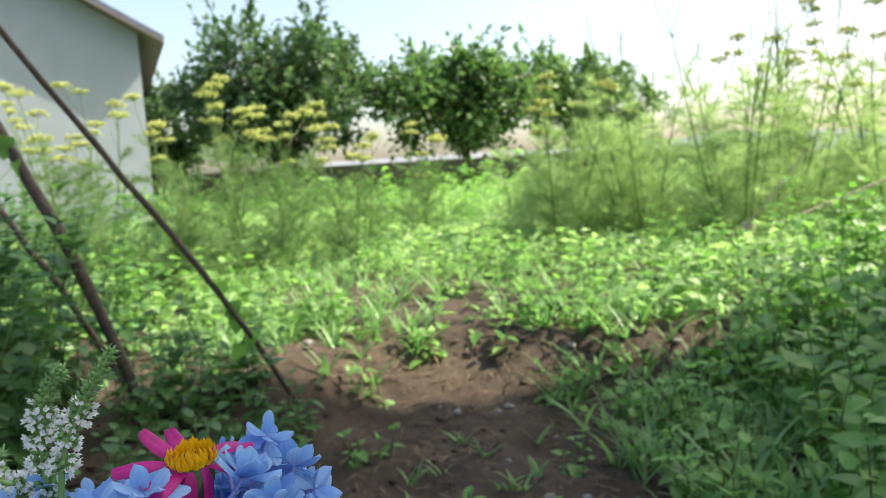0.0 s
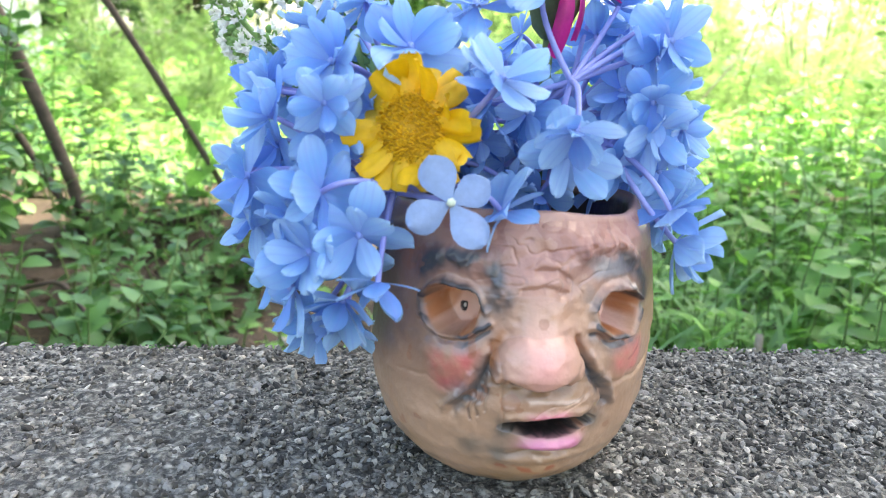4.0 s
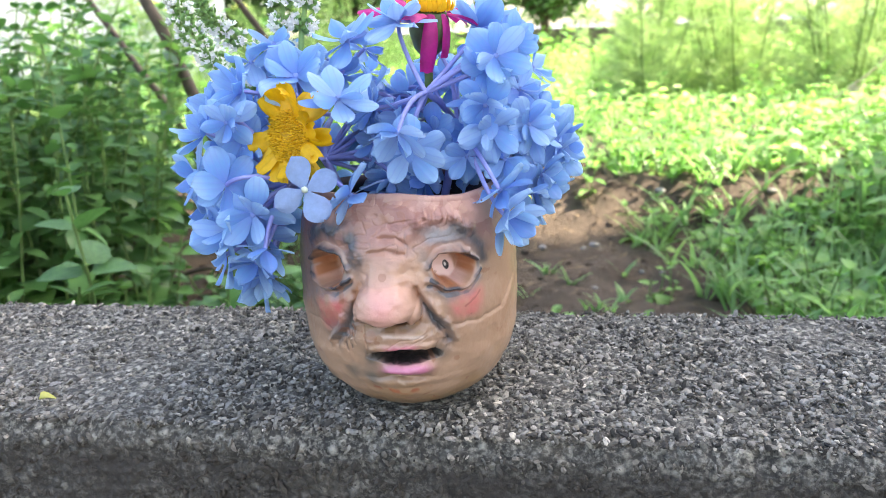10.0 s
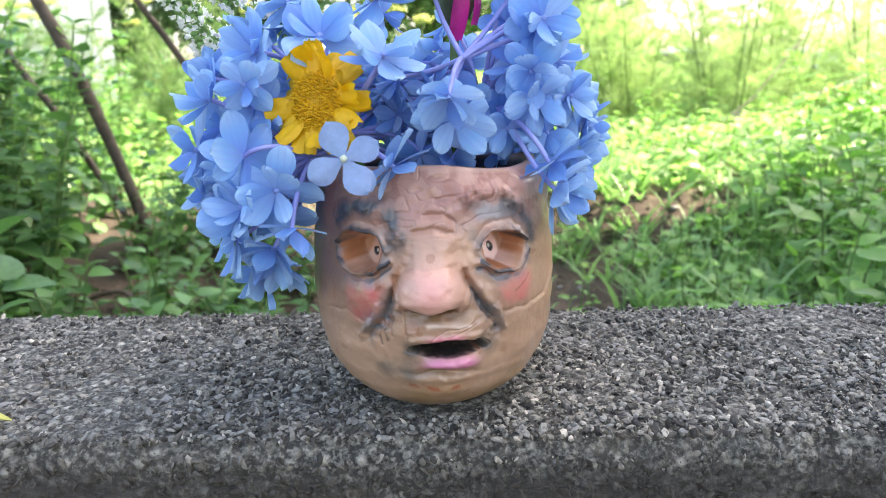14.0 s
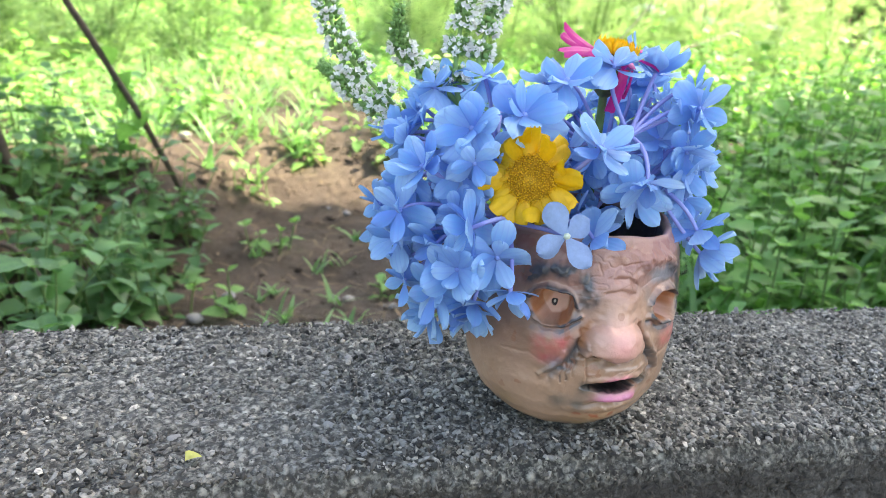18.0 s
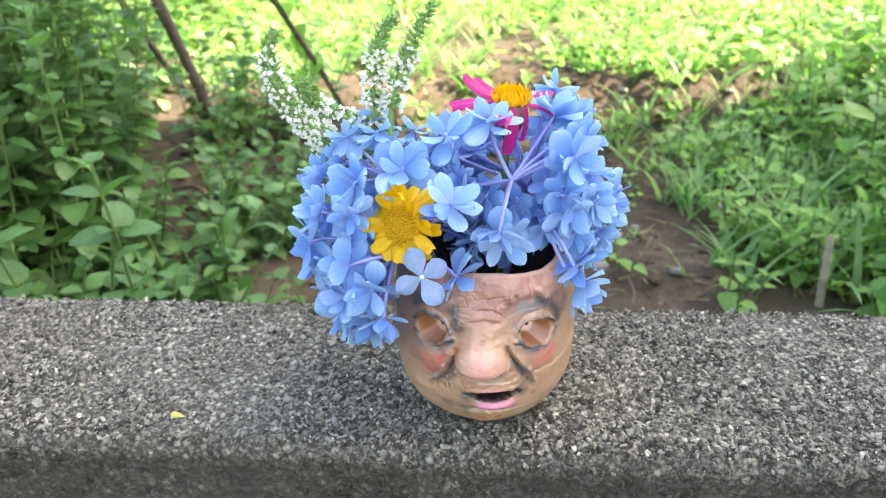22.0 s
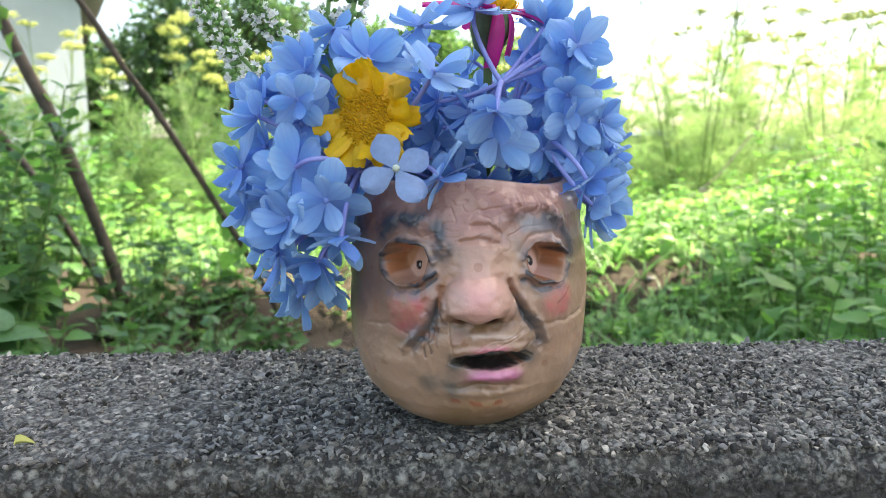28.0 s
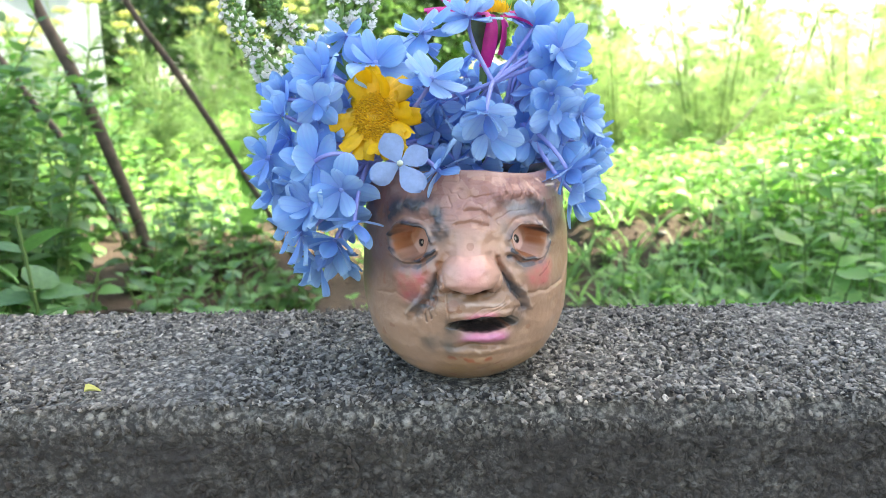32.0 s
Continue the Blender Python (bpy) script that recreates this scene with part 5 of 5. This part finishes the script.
def make_far_weeds():
    g = np.random.default_rng(28)
    n = 11000
    x, y = g.uniform(-10.0, 13.0, n), g.uniform(10.0, 22.5, n)
    h = 0.75 * g.random(n) ** 1.3 * np.clip(0.55 + 0.9 * vnoise(np.stack([x * 0.8, y * 0.8, 0 * x], -1), 65), 0.08, 1.2)
    a = g.uniform(0, 6.3, n)
    al = unit(np.stack([np.cos(a), np.sin(a), g.normal(0.3, 0.4, n)], -1))
    up = np.stack([g.normal(0, 0.4, n), g.normal(0, 0.4, n), np.ones(n)], -1)
    thing("far_weeds", "overgrown green weeds before the boundary wall", "weeds", kind="stuff", data=scatter("far_weeds", *TREE_LEAF, np.stack([x, y, ground_height(x, y) + h], -1), bases(al, up), g.uniform(0.12, 0.24, n), M_WEED))


make_far_weeds()


# ---- fennel ----
def make_fennel(x, y, height, stems, umbels, seed, frond=1.0):
    g = np.random.default_rng(seed)
    z0 = float(ground_height(np.array([x]), np.array([y]))[0])
    ob = thing("fennel_plant", "tall feathery fennel with thin stalks and yellow umbels" if umbels else "tall feathery green fennel with bare thin stalks", "plant", "fennel in the garden", m=pose(x, y, z0))
    lines, fp, fa, fs, up_, ua, us = [], [], [], [], [], [], []
    for s in range(stems):
        a = g.uniform(0, 6.3)
        h = height * g.uniform(0.7, 1.0)
        k = bend((0.1 * math.cos(a), 0.1 * math.sin(a), -0.02), (0.30 * h * math.cos(a) + g.normal(0, 0.08), 0.30 * h * math.sin(a) + g.normal(0, 0.08), h), (g.normal(0, 0.03), g.normal(0, 0.03), 0), 9)
        part("stalk", tubes("stalk", [(k, np.linspace(0.007, 0.0025, 9))], M_STEM, 5), ob)
        heads = [k[-1]]
        for b in range(g.integers(2, 5)):
            i = g.integers(5, 8)
            d = unit(np.array([g.normal(0, 0.5), g.normal(0, 0.5), 1.0]))
            e = k[i] + d * h * g.uniform(0.12, 0.26)
            lines.append((bend(k[i], e, (0, 0, -0.01), 4), np.linspace(0.003, 0.0018, 4)))
            heads.append(e)
        if umbels:
            for e in heads[:2]:
                n = 18
                for j in range(n):
                    q = unit(np.array([g.normal(0, 0.7), g.normal(0, 0.7), 1.0]))
                    c = e + q * np.array([1.3, 1.3, 0.7]) * 0.055
                    lines.append((np.stack([e, c]), 0.0009))
                    for _ in range(6):
                        up_.append(c + g.normal(0, 0.008, 3)), us.append(g.uniform(0.005, 0.0085))
        for j in range(int(21 * frond)):
            t = g.random() ** 1.6 * 0.74
            c = np.array([np.interp(t, np.linspace(0, 1, 9), k[:, i]) for i in range(3)])
            a2 = g.uniform(0, 6.3)
            axis = unit(np.array([math.cos(a2), math.sin(a2), g.uniform(0.3, 1.5)]))
            reach = (0.46 * (1 - t) + 0.05) * g.uniform(0.5, 1.1)
            droop = np.array([0, 0, -0.22 * reach])
            lines.append((bend(c, c + axis * reach + droop, -0.5 * droop, 4), 0.0013))
            side = unit(np.cross(axis, [g.normal(0, 0.4), g.normal(0, 0.4), 1.0]))
            for i in range(38):
                q = (i + g.random()) / 38
                o = c + axis * reach * (0.2 + 0.8 * q) + droop * q * q
                L = (0.030 + 0.060 * math.sin(math.pi * (0.25 + 0.7 * q))) * g.uniform(0.7, 1.2)
                fp.append(o), fa.append(unit(axis * 0.8 + side * (1 if i % 2 else -1) * g.uniform(0.4, 1.0) + g.normal(0, 0.25, 3)))
                fs.append((0.0034, L, L))
    part("branching", tubes("branching", lines, M_STEM, 4), ob, kind="stuff")
    fa = np.array(fa)
    # plants on the left take the copy with painted-in shade
    part("plumage", scatter("plumage", *NEEDLE, fp, bases(fa, g.normal(0, 1, fa.shape) + (0, 0, 0.5)), np.array(fs), M_FENNEL if x > 0.2 else M_FENNEL_SHADED), ob, "hair-fine feathery green fronds", kind="stuff")
    if umbels:
        part("bloom", scatter("bloom", *OCTA, up_, np.repeat(np.eye(3)[None], len(up_), 0), np.array(us) * 0.95, M_UMBEL), ob, "greenish yellow flower umbels", kind="stuff")
    return ob


for k, (x, y, h, s, u) in enumerate(((-1.2, 4.2, 1.22, 5, True), (-1.75, 4.7, 1.30, 6, True), (-0.75, 4.9, 1.05, 5, True), (-2.4, 4.2, 1.26, 6, True), (-3.0, 5.2, 1.34, 5, True), (-0.35, 5.6, 0.97, 4, True), (-1.6, 3.5, 0.84, 5, False), (-2.3, 3.2, 0.92, 5, False), (-1.4, 5.6, 1.26, 5, True),
                                     (0.75, 4.6, 1.23, 5, True), (1.35, 4.7, 1.58, 7, False), (1.85, 4.3, 1.63, 7, False), (2.3, 4.8, 1.67, 6, True), (2.9, 4.4, 1.67, 6, True), (3.5, 4.8, 1.67, 6, True), (1.1, 5.6, 1.23, 5, False), (4.3, 5.2, 1.62, 5, True), (0.55, 5.6, 0.95, 5, False), (1.7, 5.5, 1.28, 6, False), (2.6, 5.7, 1.34, 4, True), (3.3, 6.0, 1.44, 4, False), (2.1, 5.2, 1.14, 4, False), (1.5, 5.1, 1.08, 5, False), (3.2, 5.2, 1.25, 4, False), (0.95, 5.1, 0.95, 4, False), (4.0, 4.4, 1.44, 4, False), (5.0, 4.6, 1.53, 4, False), (2.7, 5.3, 1.95, 5, False), (3.6, 5.6, 2.10, 5, True), (4.6, 6.2, 2.25, 5, True))):
    make_fennel(x, y, h, s, u, 300 + k, 1.3 if x < 0 else 1.6)


# ---- trees ----
def make_tree(name, label, x, y, trunk_h, crown, blobs, leaf_n, leaf_size, mat, seed, trunk_r=0.12, spread=1.0):
    """Trunk, limbs to every clump, and a ragged crown of single leaves."""
    g = np.random.default_rng(seed)
    ob = thing(name, label, "tree", "trees behind the garden", m=pose(x, y, -0.05))
    fork = np.array([g.normal(0, 0.08), g.normal(0, 0.08), trunk_h])
    part("trunk", tubes("trunk", [(bend((0, 0, -0.1), fork, (0.04, 0, 0), 8), np.linspace(trunk_r, trunk_r * 0.7, 8))], M_BARK, 10), ob)
    pos, al = [], []
    (cx, cy, cz), (rx, ry, rz) = crown
    for b in range(blobs):
        d = unit(g.normal(size=3))
        c = np.array([cx, cy, cz]) + d * np.array([rx, ry, rz]) * g.uniform(0.12, 1.0)
        lines = [(bend(fork, c, (0, 0, 0.25), 7), np.linspace(trunk_r * 0.30, 0.010, 7))]
        br = g.uniform(0.12, 0.30) * rx * spread
        n = leaf_n // blobs
        q = g.normal(size=(n, 3))
        q = unit(q) * g.random((n, 1)) ** 0.7 * br * 1.1 * np.array([1.0, 1.0, 0.75])
        pos.append(c + q)
        al.append(unit(q + g.normal(0, 0.5 * br, (n, 3)) + np.array([0, 0, 0.1 * br])))
        for _ in range(3):
            e = c + unit(g.normal(size=3) + np.array([0, 0, 1.1])) * br * g.uniform(1.0, 2.1)
            lines.append((bend(c, e, (0, 0, 0), 4), np.linspace(0.02, 0.006, 4)))
            m = 26
            t = g.random((m, 1))
            pos.append(c + (e - c) * t + g.normal(0, 0.04, (m, 3)))
            al.append(unit((e - c)[None] * 0.5 + g.normal(0, 0.4 * br, (m, 3))))
        part("limb", tubes("limb", lines, M_BARK, 5), ob)
    pos, al = np.concatenate(pos), np.concatenate(al)
    part("crown", scatter("crown", *TREE_LEAF, pos, bases(al, g.normal(0, 0.5, al.shape) + (0, 0, 1)), leaf_size * g.uniform(0.7, 1.3, len(pos)), mat), ob, "uneven crown of single leaves", kind="stuff")
    return ob


make_tree("garden_tree", "dark-leaved tree with upright shoots beside the white house", -4.9, 18.0, 1.2, ((0, 0, 2.9), (3.2, 2.2, 1.9)), 70, 10500, 0.19, M_TREE_DARK, 41, 0.16)
make_tree("garden_tree", "low spreading green tree with a dark trunk", 0.05, 18.5, 1.25, ((-0.1, 0, 2.6), (2.8, 1.8, 1.3)), 54, 6800, 0.19, M_TREE, 42, 0.16)
make_tree("garden_tree", "rounded green tree before the far wall", 3.3, 19.5, 1.1, ((0, 0, 2.35), (2.2, 1.5, 1.15)), 40, 5500, 0.18, M_TREE, 43, 0.12)
make_tree("garden_tree", "dark green tree at the back of the garden", -9.2, 20.0, 0.9, ((0, 0, 2.6), (2.4, 2.0, 1.7)), 22, 6500, 0.22, M_TREE_DARK, 44, 0.15)

make_tree("garden_tree", "broad green tree beyond the weeds", 9.6, 10.5, 0.9, ((0, 0, 1.5), (2.6, 1.8, 1.1)), 40, 5200, 0.13, M_TREE, 46, 0.12)
make_tree("garden_tree", "broad green tree beyond the weeds", 14.0, 9.5, 0.9, ((0, 0, 2.0), (2.6, 1.8, 1.5)), 40, 5200, 0.15, M_TREE, 47, 0.12)


def make_young_tree():
    """A slim forked tree whose long twigs carry few leaves."""
    g = np.random.default_rng(45)
    x0, y0 = 4.45, 3.25
    ob = thing("young_tree", "slender forked young tree with sparse backlit leaves", "tree", "trees behind the garden", m=pose(x0, y0, -0.05))
    part("trunk", tubes("trunk", [(bend((0, 0, 0), (0.06, 0, 0.95), (-0.03, 0, 0), 8), np.linspace(0.034, 0.026, 8))], M_BARK, 9), ob)
    limbs = [((0.02, 0, 0.45), (-0.85, 0.1, 1.75), 0.05), ((0.03, 0, 0.60), (0.35, 0.1, 2.3), -0.05), ((0.05, 0, 0.9), (-0.35, -0.1, 2.2), -0.08), ((0.05, 0, 0.9), (0.7, 0.0, 2.0), 0.06), ((0.0, 0, 0.40), (-1.15, 0.0, 0.68), 0.09), ((-0.45, 0.05, 1.15), (-1.25, -0.1, 1.45), 0.04), ((-0.25, 0.0, 0.85), (-1.0, 0.15, 1.15), 0.05), ((-0.2, -0.05, 1.7), (-1.0, 0, 2.1), 0.05), ((0.1, 0, 1.3), (-0.6, 0.2, 2.4), 0.05)]
    pos, al = [], []
    for a, b, sag in limbs:
        k = bend(a, b, (0, 0, sag), 9)
        lines = [(k, np.linspace(0.017, 0.005, 9))]
        for _ in range(9):
            t = g.uniform(0.3, 1.0)
            c = np.array([np.interp(t, np.linspace(0, 1, 9), k[:, j]) for j in range(3)])
            e = c + unit(np.array([g.normal(-0.4, 0.6), g.normal(0, 0.5), g.normal(0.0, 0.5)])) * g.uniform(0.15, 0.42)
            lines.append((bend(c, e, (0, 0, -0.02), 5), np.linspace(0.005, 0.002, 5)))
            m = int(g.integers(8, 20))
            q = g.random((m, 1)) ** 0.7
            pos.append(c + (e - c) * q + g.normal(0, 0.035, (m, 3)))
            al.append(unit(unit(e - c)[None] + g.normal(0, 0.6, (m, 3)) + np.array([0, 0, -0.4])))
        part("limb", tubes("limb", lines, M_BARK, 6), ob)
    pos, al = np.concatenate(pos), np.concatenate(al)
    part("crown", scatter("crown", *MINT_LEAF, pos, bases(al, g.normal(0, 0.6, al.shape) + (0, 0, 1)), g.uniform(0.05, 0.10, len(pos)), M_WEED), ob, "sparse rounded green leaves", kind="stuff")


make_young_tree()


# ---- buildings and distance ----
def box_arrays(x0, x1, y0, y1, z0, z1):
    v = np.array([(x, y, z) for z in (z0, z1) for y in (y0, y1) for x in (x0, x1)], float)
    f = np.array([(0, 2, 3, 1), (4, 5, 7, 6), (0, 1, 5, 4), (2, 6, 7, 3), (0, 4, 6, 2), (1, 3, 7, 5)])
    return v, f


def make_house():
    ob = thing("house", "white rendered house with a dark overhanging roof", "house", m=pose(-5.46, 12.0, 0, 0, 0, 27))
    e, r = 3.40, 6.0
    v = np.array([(-9, 0, -0.2), (0, 0, -0.2), (0, 0, e), (-4.5, 0, r), (-9, 0, e), (-9, 8, -0.2), (0, 8, -0.2), (0, 8, e), (-4.5, 8, r), (-9, 8, e)], float)
    f = [(0, 1, 2, 3, 4), (9, 8, 7, 6, 5), (1, 6, 7, 2), (0, 4, 9, 5)]
    part("wall", mesh_data("wall", v, f, M_HOUSE, False), ob)
    k = (r - e) / 4.5
    for s in (1, -1):
        a = np.array([(-4.5, -0.35, r + 0.14), (-4.5, 8.35, r + 0.14), (-4.5 + s * 4.9, 8.35, r + 0.14 - k * 4.9), (-4.5 + s * 4.9, -0.35, r + 0.14 - k * 4.9)])
        b = a - (0, 0, 0.09)
        sides = [(0, 1, 2, 3), (4, 7, 6, 5), (0, 3, 7, 4), (3, 2, 6, 7), (2, 1, 5, 6)]
        part("roof", mesh_data("roof", np.concatenate([a, b]), sides, M_ROOF, False), ob, "dark overhanging roof slope")
        c = b - (0, 0, 0.003)
        part("soffit", mesh_data("soffit", np.concatenate([c, c - (0, 0, 0.04)]), sides, M_SOFFIT, False), ob)


make_house()


def make_far_wall():
    ob = thing("block_wall", "brown concrete block boundary wall behind the trees", "wall", kind="structure", m=pose(0, 23.0, 0))
    me = [mesh_data("block", *box_arrays(-0.197, 0.197, -0.07, 0.07, 0, 0.19), M_BLOCK, False)]
    for r in range(6):
        for k in range(52):
            part("block", me[0], ob, m=pose(-9.5 + 0.4 * k + 0.2 * (r % 2), 0.004 * ((k * 7 + r) % 3), 0.2 * r - 0.1))
    part("wall_core", mesh_data("wall_core", *box_arrays(-9.7, 11.2, -0.06, 0.06, -0.1, 1.08), M_BLOCK, False), ob)


def make_far_house(x, y, w, h, ridge):
    ob = thing("far_house", "pale low building beyond the boundary wall", "house", m=pose(x, y, 0))
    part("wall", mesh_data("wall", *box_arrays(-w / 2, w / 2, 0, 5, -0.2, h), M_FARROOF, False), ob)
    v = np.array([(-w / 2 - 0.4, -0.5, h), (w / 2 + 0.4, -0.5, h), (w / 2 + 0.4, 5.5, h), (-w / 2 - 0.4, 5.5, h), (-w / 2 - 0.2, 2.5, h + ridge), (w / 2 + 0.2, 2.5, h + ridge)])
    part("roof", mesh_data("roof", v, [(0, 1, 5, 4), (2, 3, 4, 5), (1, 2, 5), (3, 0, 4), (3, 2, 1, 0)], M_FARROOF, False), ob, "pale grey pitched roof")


make_far_house(-2.5, 32, 8, 0.9, 0.6)
make_far_house(6.0, 34, 9, 0.9, 0.6)


def make_hills():
    x = np.linspace(-900, 900, 160)
    top = (6 + 12 * smooth(-100, 150, x)) * (0.5 + 0.5 * vnoise(np.stack([x / 120, 0 * x, 0 * x], -1), 7)) + 2 * vnoise(np.stack([x / 30, 0 * x, 0 * x], -1), 9) + 14 * np.exp(-((x - 260) / 130) ** 2)
    rows = [np.stack([x, 700 + 0 * x + d, top * f], -1) for d, f in ((-80, -0.02), (-50, 0.45), (-20, 0.8), (0, 1.0), (60, 0.6), (150, -0.02))]
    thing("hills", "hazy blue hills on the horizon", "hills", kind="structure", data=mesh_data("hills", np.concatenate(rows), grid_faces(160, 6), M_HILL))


make_far_wall()
make_hills()

# unseen wall added out of view, to shade the concrete wall and the pot
side = thing("wall_side", "tall plain unseen wall added to keep sun off the pot", "wall", kind="structure", data=mesh_data("wall_side", *box_arrays(4.6, 4.9, -2.4, 2.72, -0.2, 8.0), M_PLASTER, False))


# ---- sticks and litter ----
def make_stick(name, label, pts, radii, mat=None, knots=True):
    p = np.array(pts, float)
    t, tt = np.linspace(0, 1, len(p)), np.linspace(0, 1, 24)
    k = np.stack([np.interp(tt, t, p[:, i]) for i in range(3)], -1)
    for _ in range(2):
        k[1:-1] = (k[:-2] + 2 * k[1:-1] + k[2:]) / 4
    r = np.interp(tt, np.linspace(0, 1, len(radii)), radii)
    if knots:
        r = r * (1 + 0.10 * np.sin(tt * 40) ** 8 + 0.05 * vnoise(k * 30, 3))
        k = k + 0.004 * np.stack([vnoise(k * 12, 5), vnoise(k * 12, 6), 0 * tt], -1)
    return thing(name, label, "stick", "sticks in the garden", data=tubes(name, [(k, r)], mat or M_STICK, 9))


stick_one = make_stick("garden_stick", "brown bare stick leaning among the mint", [(-0.74, 1.506, -0.05), (-0.74, 1.448, 0.2), (-0.791, 1.377, 0.5), (-0.879, 1.306, 0.8), (-0.987, 1.236, 1.1), (-1.094, 1.165, 1.4), (-1.183, 1.095, 1.7)], (0.015, 0.0140, 0.012, 0.010))
stick_two = make_stick("garden_stick", "thin brown twig with a few leaves leaning over bare soil", [(-0.374, 1.804, -0.05), (-0.44, 1.672, 0.2), (-0.555, 1.513, 0.5), (-0.691, 1.353, 0.8), (-0.83, 1.194, 1.1), (-0.956, 1.035, 1.4), (-1.051, 0.876, 1.7)], (0.0085, 0.0075, 0.006))
make_stick("garden_stick", "dark stick half hidden in mint leaves", [(-0.80, 1.6, 0.1), (-1.0, 1.6, 0.48), (-1.22, 1.6, 0.82), (-1.42, 1.6, 1.2)], (0.010, 0.009, 0.007))
heart = leaf_template(0.85, 0.7, 0.1, 0.25, 7, 0.0, 0.65)
heart_mesh = mesh_data("leaf", heart[0], heart[1], M_WEED)
gl = random.Random(6)
for stick, (a, b) in ((stick_one, ((-0.80, 1.36, 0.55), (-1.094, 1.165, 1.4))), (stick_two, ((-0.47, 1.63, 0.28), (-0.956, 1.035, 1.4)))):
    for k in range(13):
        t = gl.random()
        q = Vector(a).lerp(Vector(b), t) + Vector((gl.uniform(-0.03, 0.03), gl.uniform(-0.03, 0.01), gl.uniform(-0.02, 0.02)))
        z = gl.uniform(0.035, 0.065)
        part("leaf", heart_mesh, stick, "green heart-shaped leaf", m=Matrix.LocRotScale(q, Euler((gl.uniform(-1.6, -0.4), gl.uniform(-0.4, 0.4), gl.uniform(-1.5, 1.5))), (z, z, z)))
make_stick("dead_twig", "grey curved dead twig lying behind the wall", [(-0.50, 0.85, 0.02), (-0.53, 0.92, 0.15), (-0.60, 0.98, 0.20), (-0.70, 1.0, 0.17), (-0.78, 1.02, 0.05)], (0.004, 0.004, 0.005))
make_stick("fallen_stalk", "pale dry fennel stalk leaning over sunlit weeds", [(1.15, 3.6, 0.12), (1.7, 3.65, 0.30), (2.6, 3.7, 0.62)], (0.008, 0.006), M_PALE)
make_stick("fallen_stalk", "pale dry fennel stalk leaning over sunlit weeds", [(1.3, 3.75, 0.05), (1.75, 3.7, 0.42), (2.0, 3.7, 0.75)], (0.007, 0.005), M_PALE)
make_stick("pale_stake", "short pale broken stake in the soil", [(0.64, 0.86, -0.02), (0.635, 0.875, 0.15)], (0.008, 0.007), M_PALE, False)
make_stick("stump", "short weathered pale post among sunlit weeds", [(1.75, 3.9, -0.05), (1.74, 3.9, 0.16), (1.76, 3.9, 0.34)], (0.045, 0.042, 0.04), M_PALE, False)


def make_litter():
    g = np.random.default_rng(12)
    n = 2200
    x, y = g.normal(0.15, 0.55, n), g.uniform(0.5, 2.6, n)
    a = g.uniform(0, 6.3, n)
    pos = np.stack([x, y, ground_height(x, y) + 0.012], -1)
    al = np.stack([np.cos(a), np.sin(a), g.normal(0, 0.12, n)], -1)
    L = g.uniform(0.02, 0.09, n)
    thing("straw_litter", "dry straw and leaf litter on the soil", "litter", kind="stuff", data=scatter("straw_litter", *BLADE, pos, bases(al, np.tile([0, 0, 1.0], (n, 1))), np.stack([g.uniform(0.002, 0.006, n), L, L * 0.3], -1), M_STRAW))
    v, f = ICO2
    meshes = [mesh_data("stone", v * (1 + 0.25 * vnoise(v * 1.4 + 5 * k, k)[:, None]) * np.array([1, 0.8, 0.6]), f, M_STONE) for k in range(3)]
    for k in range(46):
        x, y = g.normal(0.25, 0.45), g.uniform(0.55, 2.2)
        s = g.uniform(0.006, 0.02)
        thing("stone", "small pale stone lying on brown soil", "stone", "stones on the soil", data=meshes[k % 3], m=Matrix.LocRotScale((x, y, float(ground_height(np.array([x]), np.array([y]))[0]) + 0.3 * s), Euler((0, 0, g.uniform(0, 6.3))), (s, s, s)))


make_litter()


def make_clods():
    g = np.random.default_rng(15)
    n = 1500
    x, y = g.uniform(-0.9, 1.3, n), g.uniform(0.25, 2.7, n)
    pos = np.stack([x, y, ground_height(x, y)], -1)
    v = ICO1[0] * (1 + 0.3 * vnoise(ICO1[0] * 2.1, 8)[:, None])
    s = (0.004 + 0.012 * g.random((n, 1)) ** 3) * np.stack([g.uniform(0.8, 1.3, n), g.uniform(0.8, 1.3, n), g.uniform(0.5, 0.9, n)], -1)
    al = np.stack([g.normal(0, 1, n), g.normal(0, 1, n), g.normal(0, 0.3, n)], -1)
    thing("soil_clods", "crumbly brown clods of dry soil", "soil", kind="stuff", data=scatter("soil_clods", v, ICO1[1], pos, bases(al, np.tile([0, 0, 1.0], (n, 1))), s, M_SOIL))


make_clods()
cv, cf = leaf_template(0.7, 0.8, 0.5, 0.4, 5)
thing("fallen_petal", "tiny curled yellow petal fallen on the concrete", "petal", data=mesh_data("fallen_petal", cv * 0.0075, cf, M_CHIP), m=pose(-0.1803, -0.036, TOP + 0.0030, 10, 10, -60))
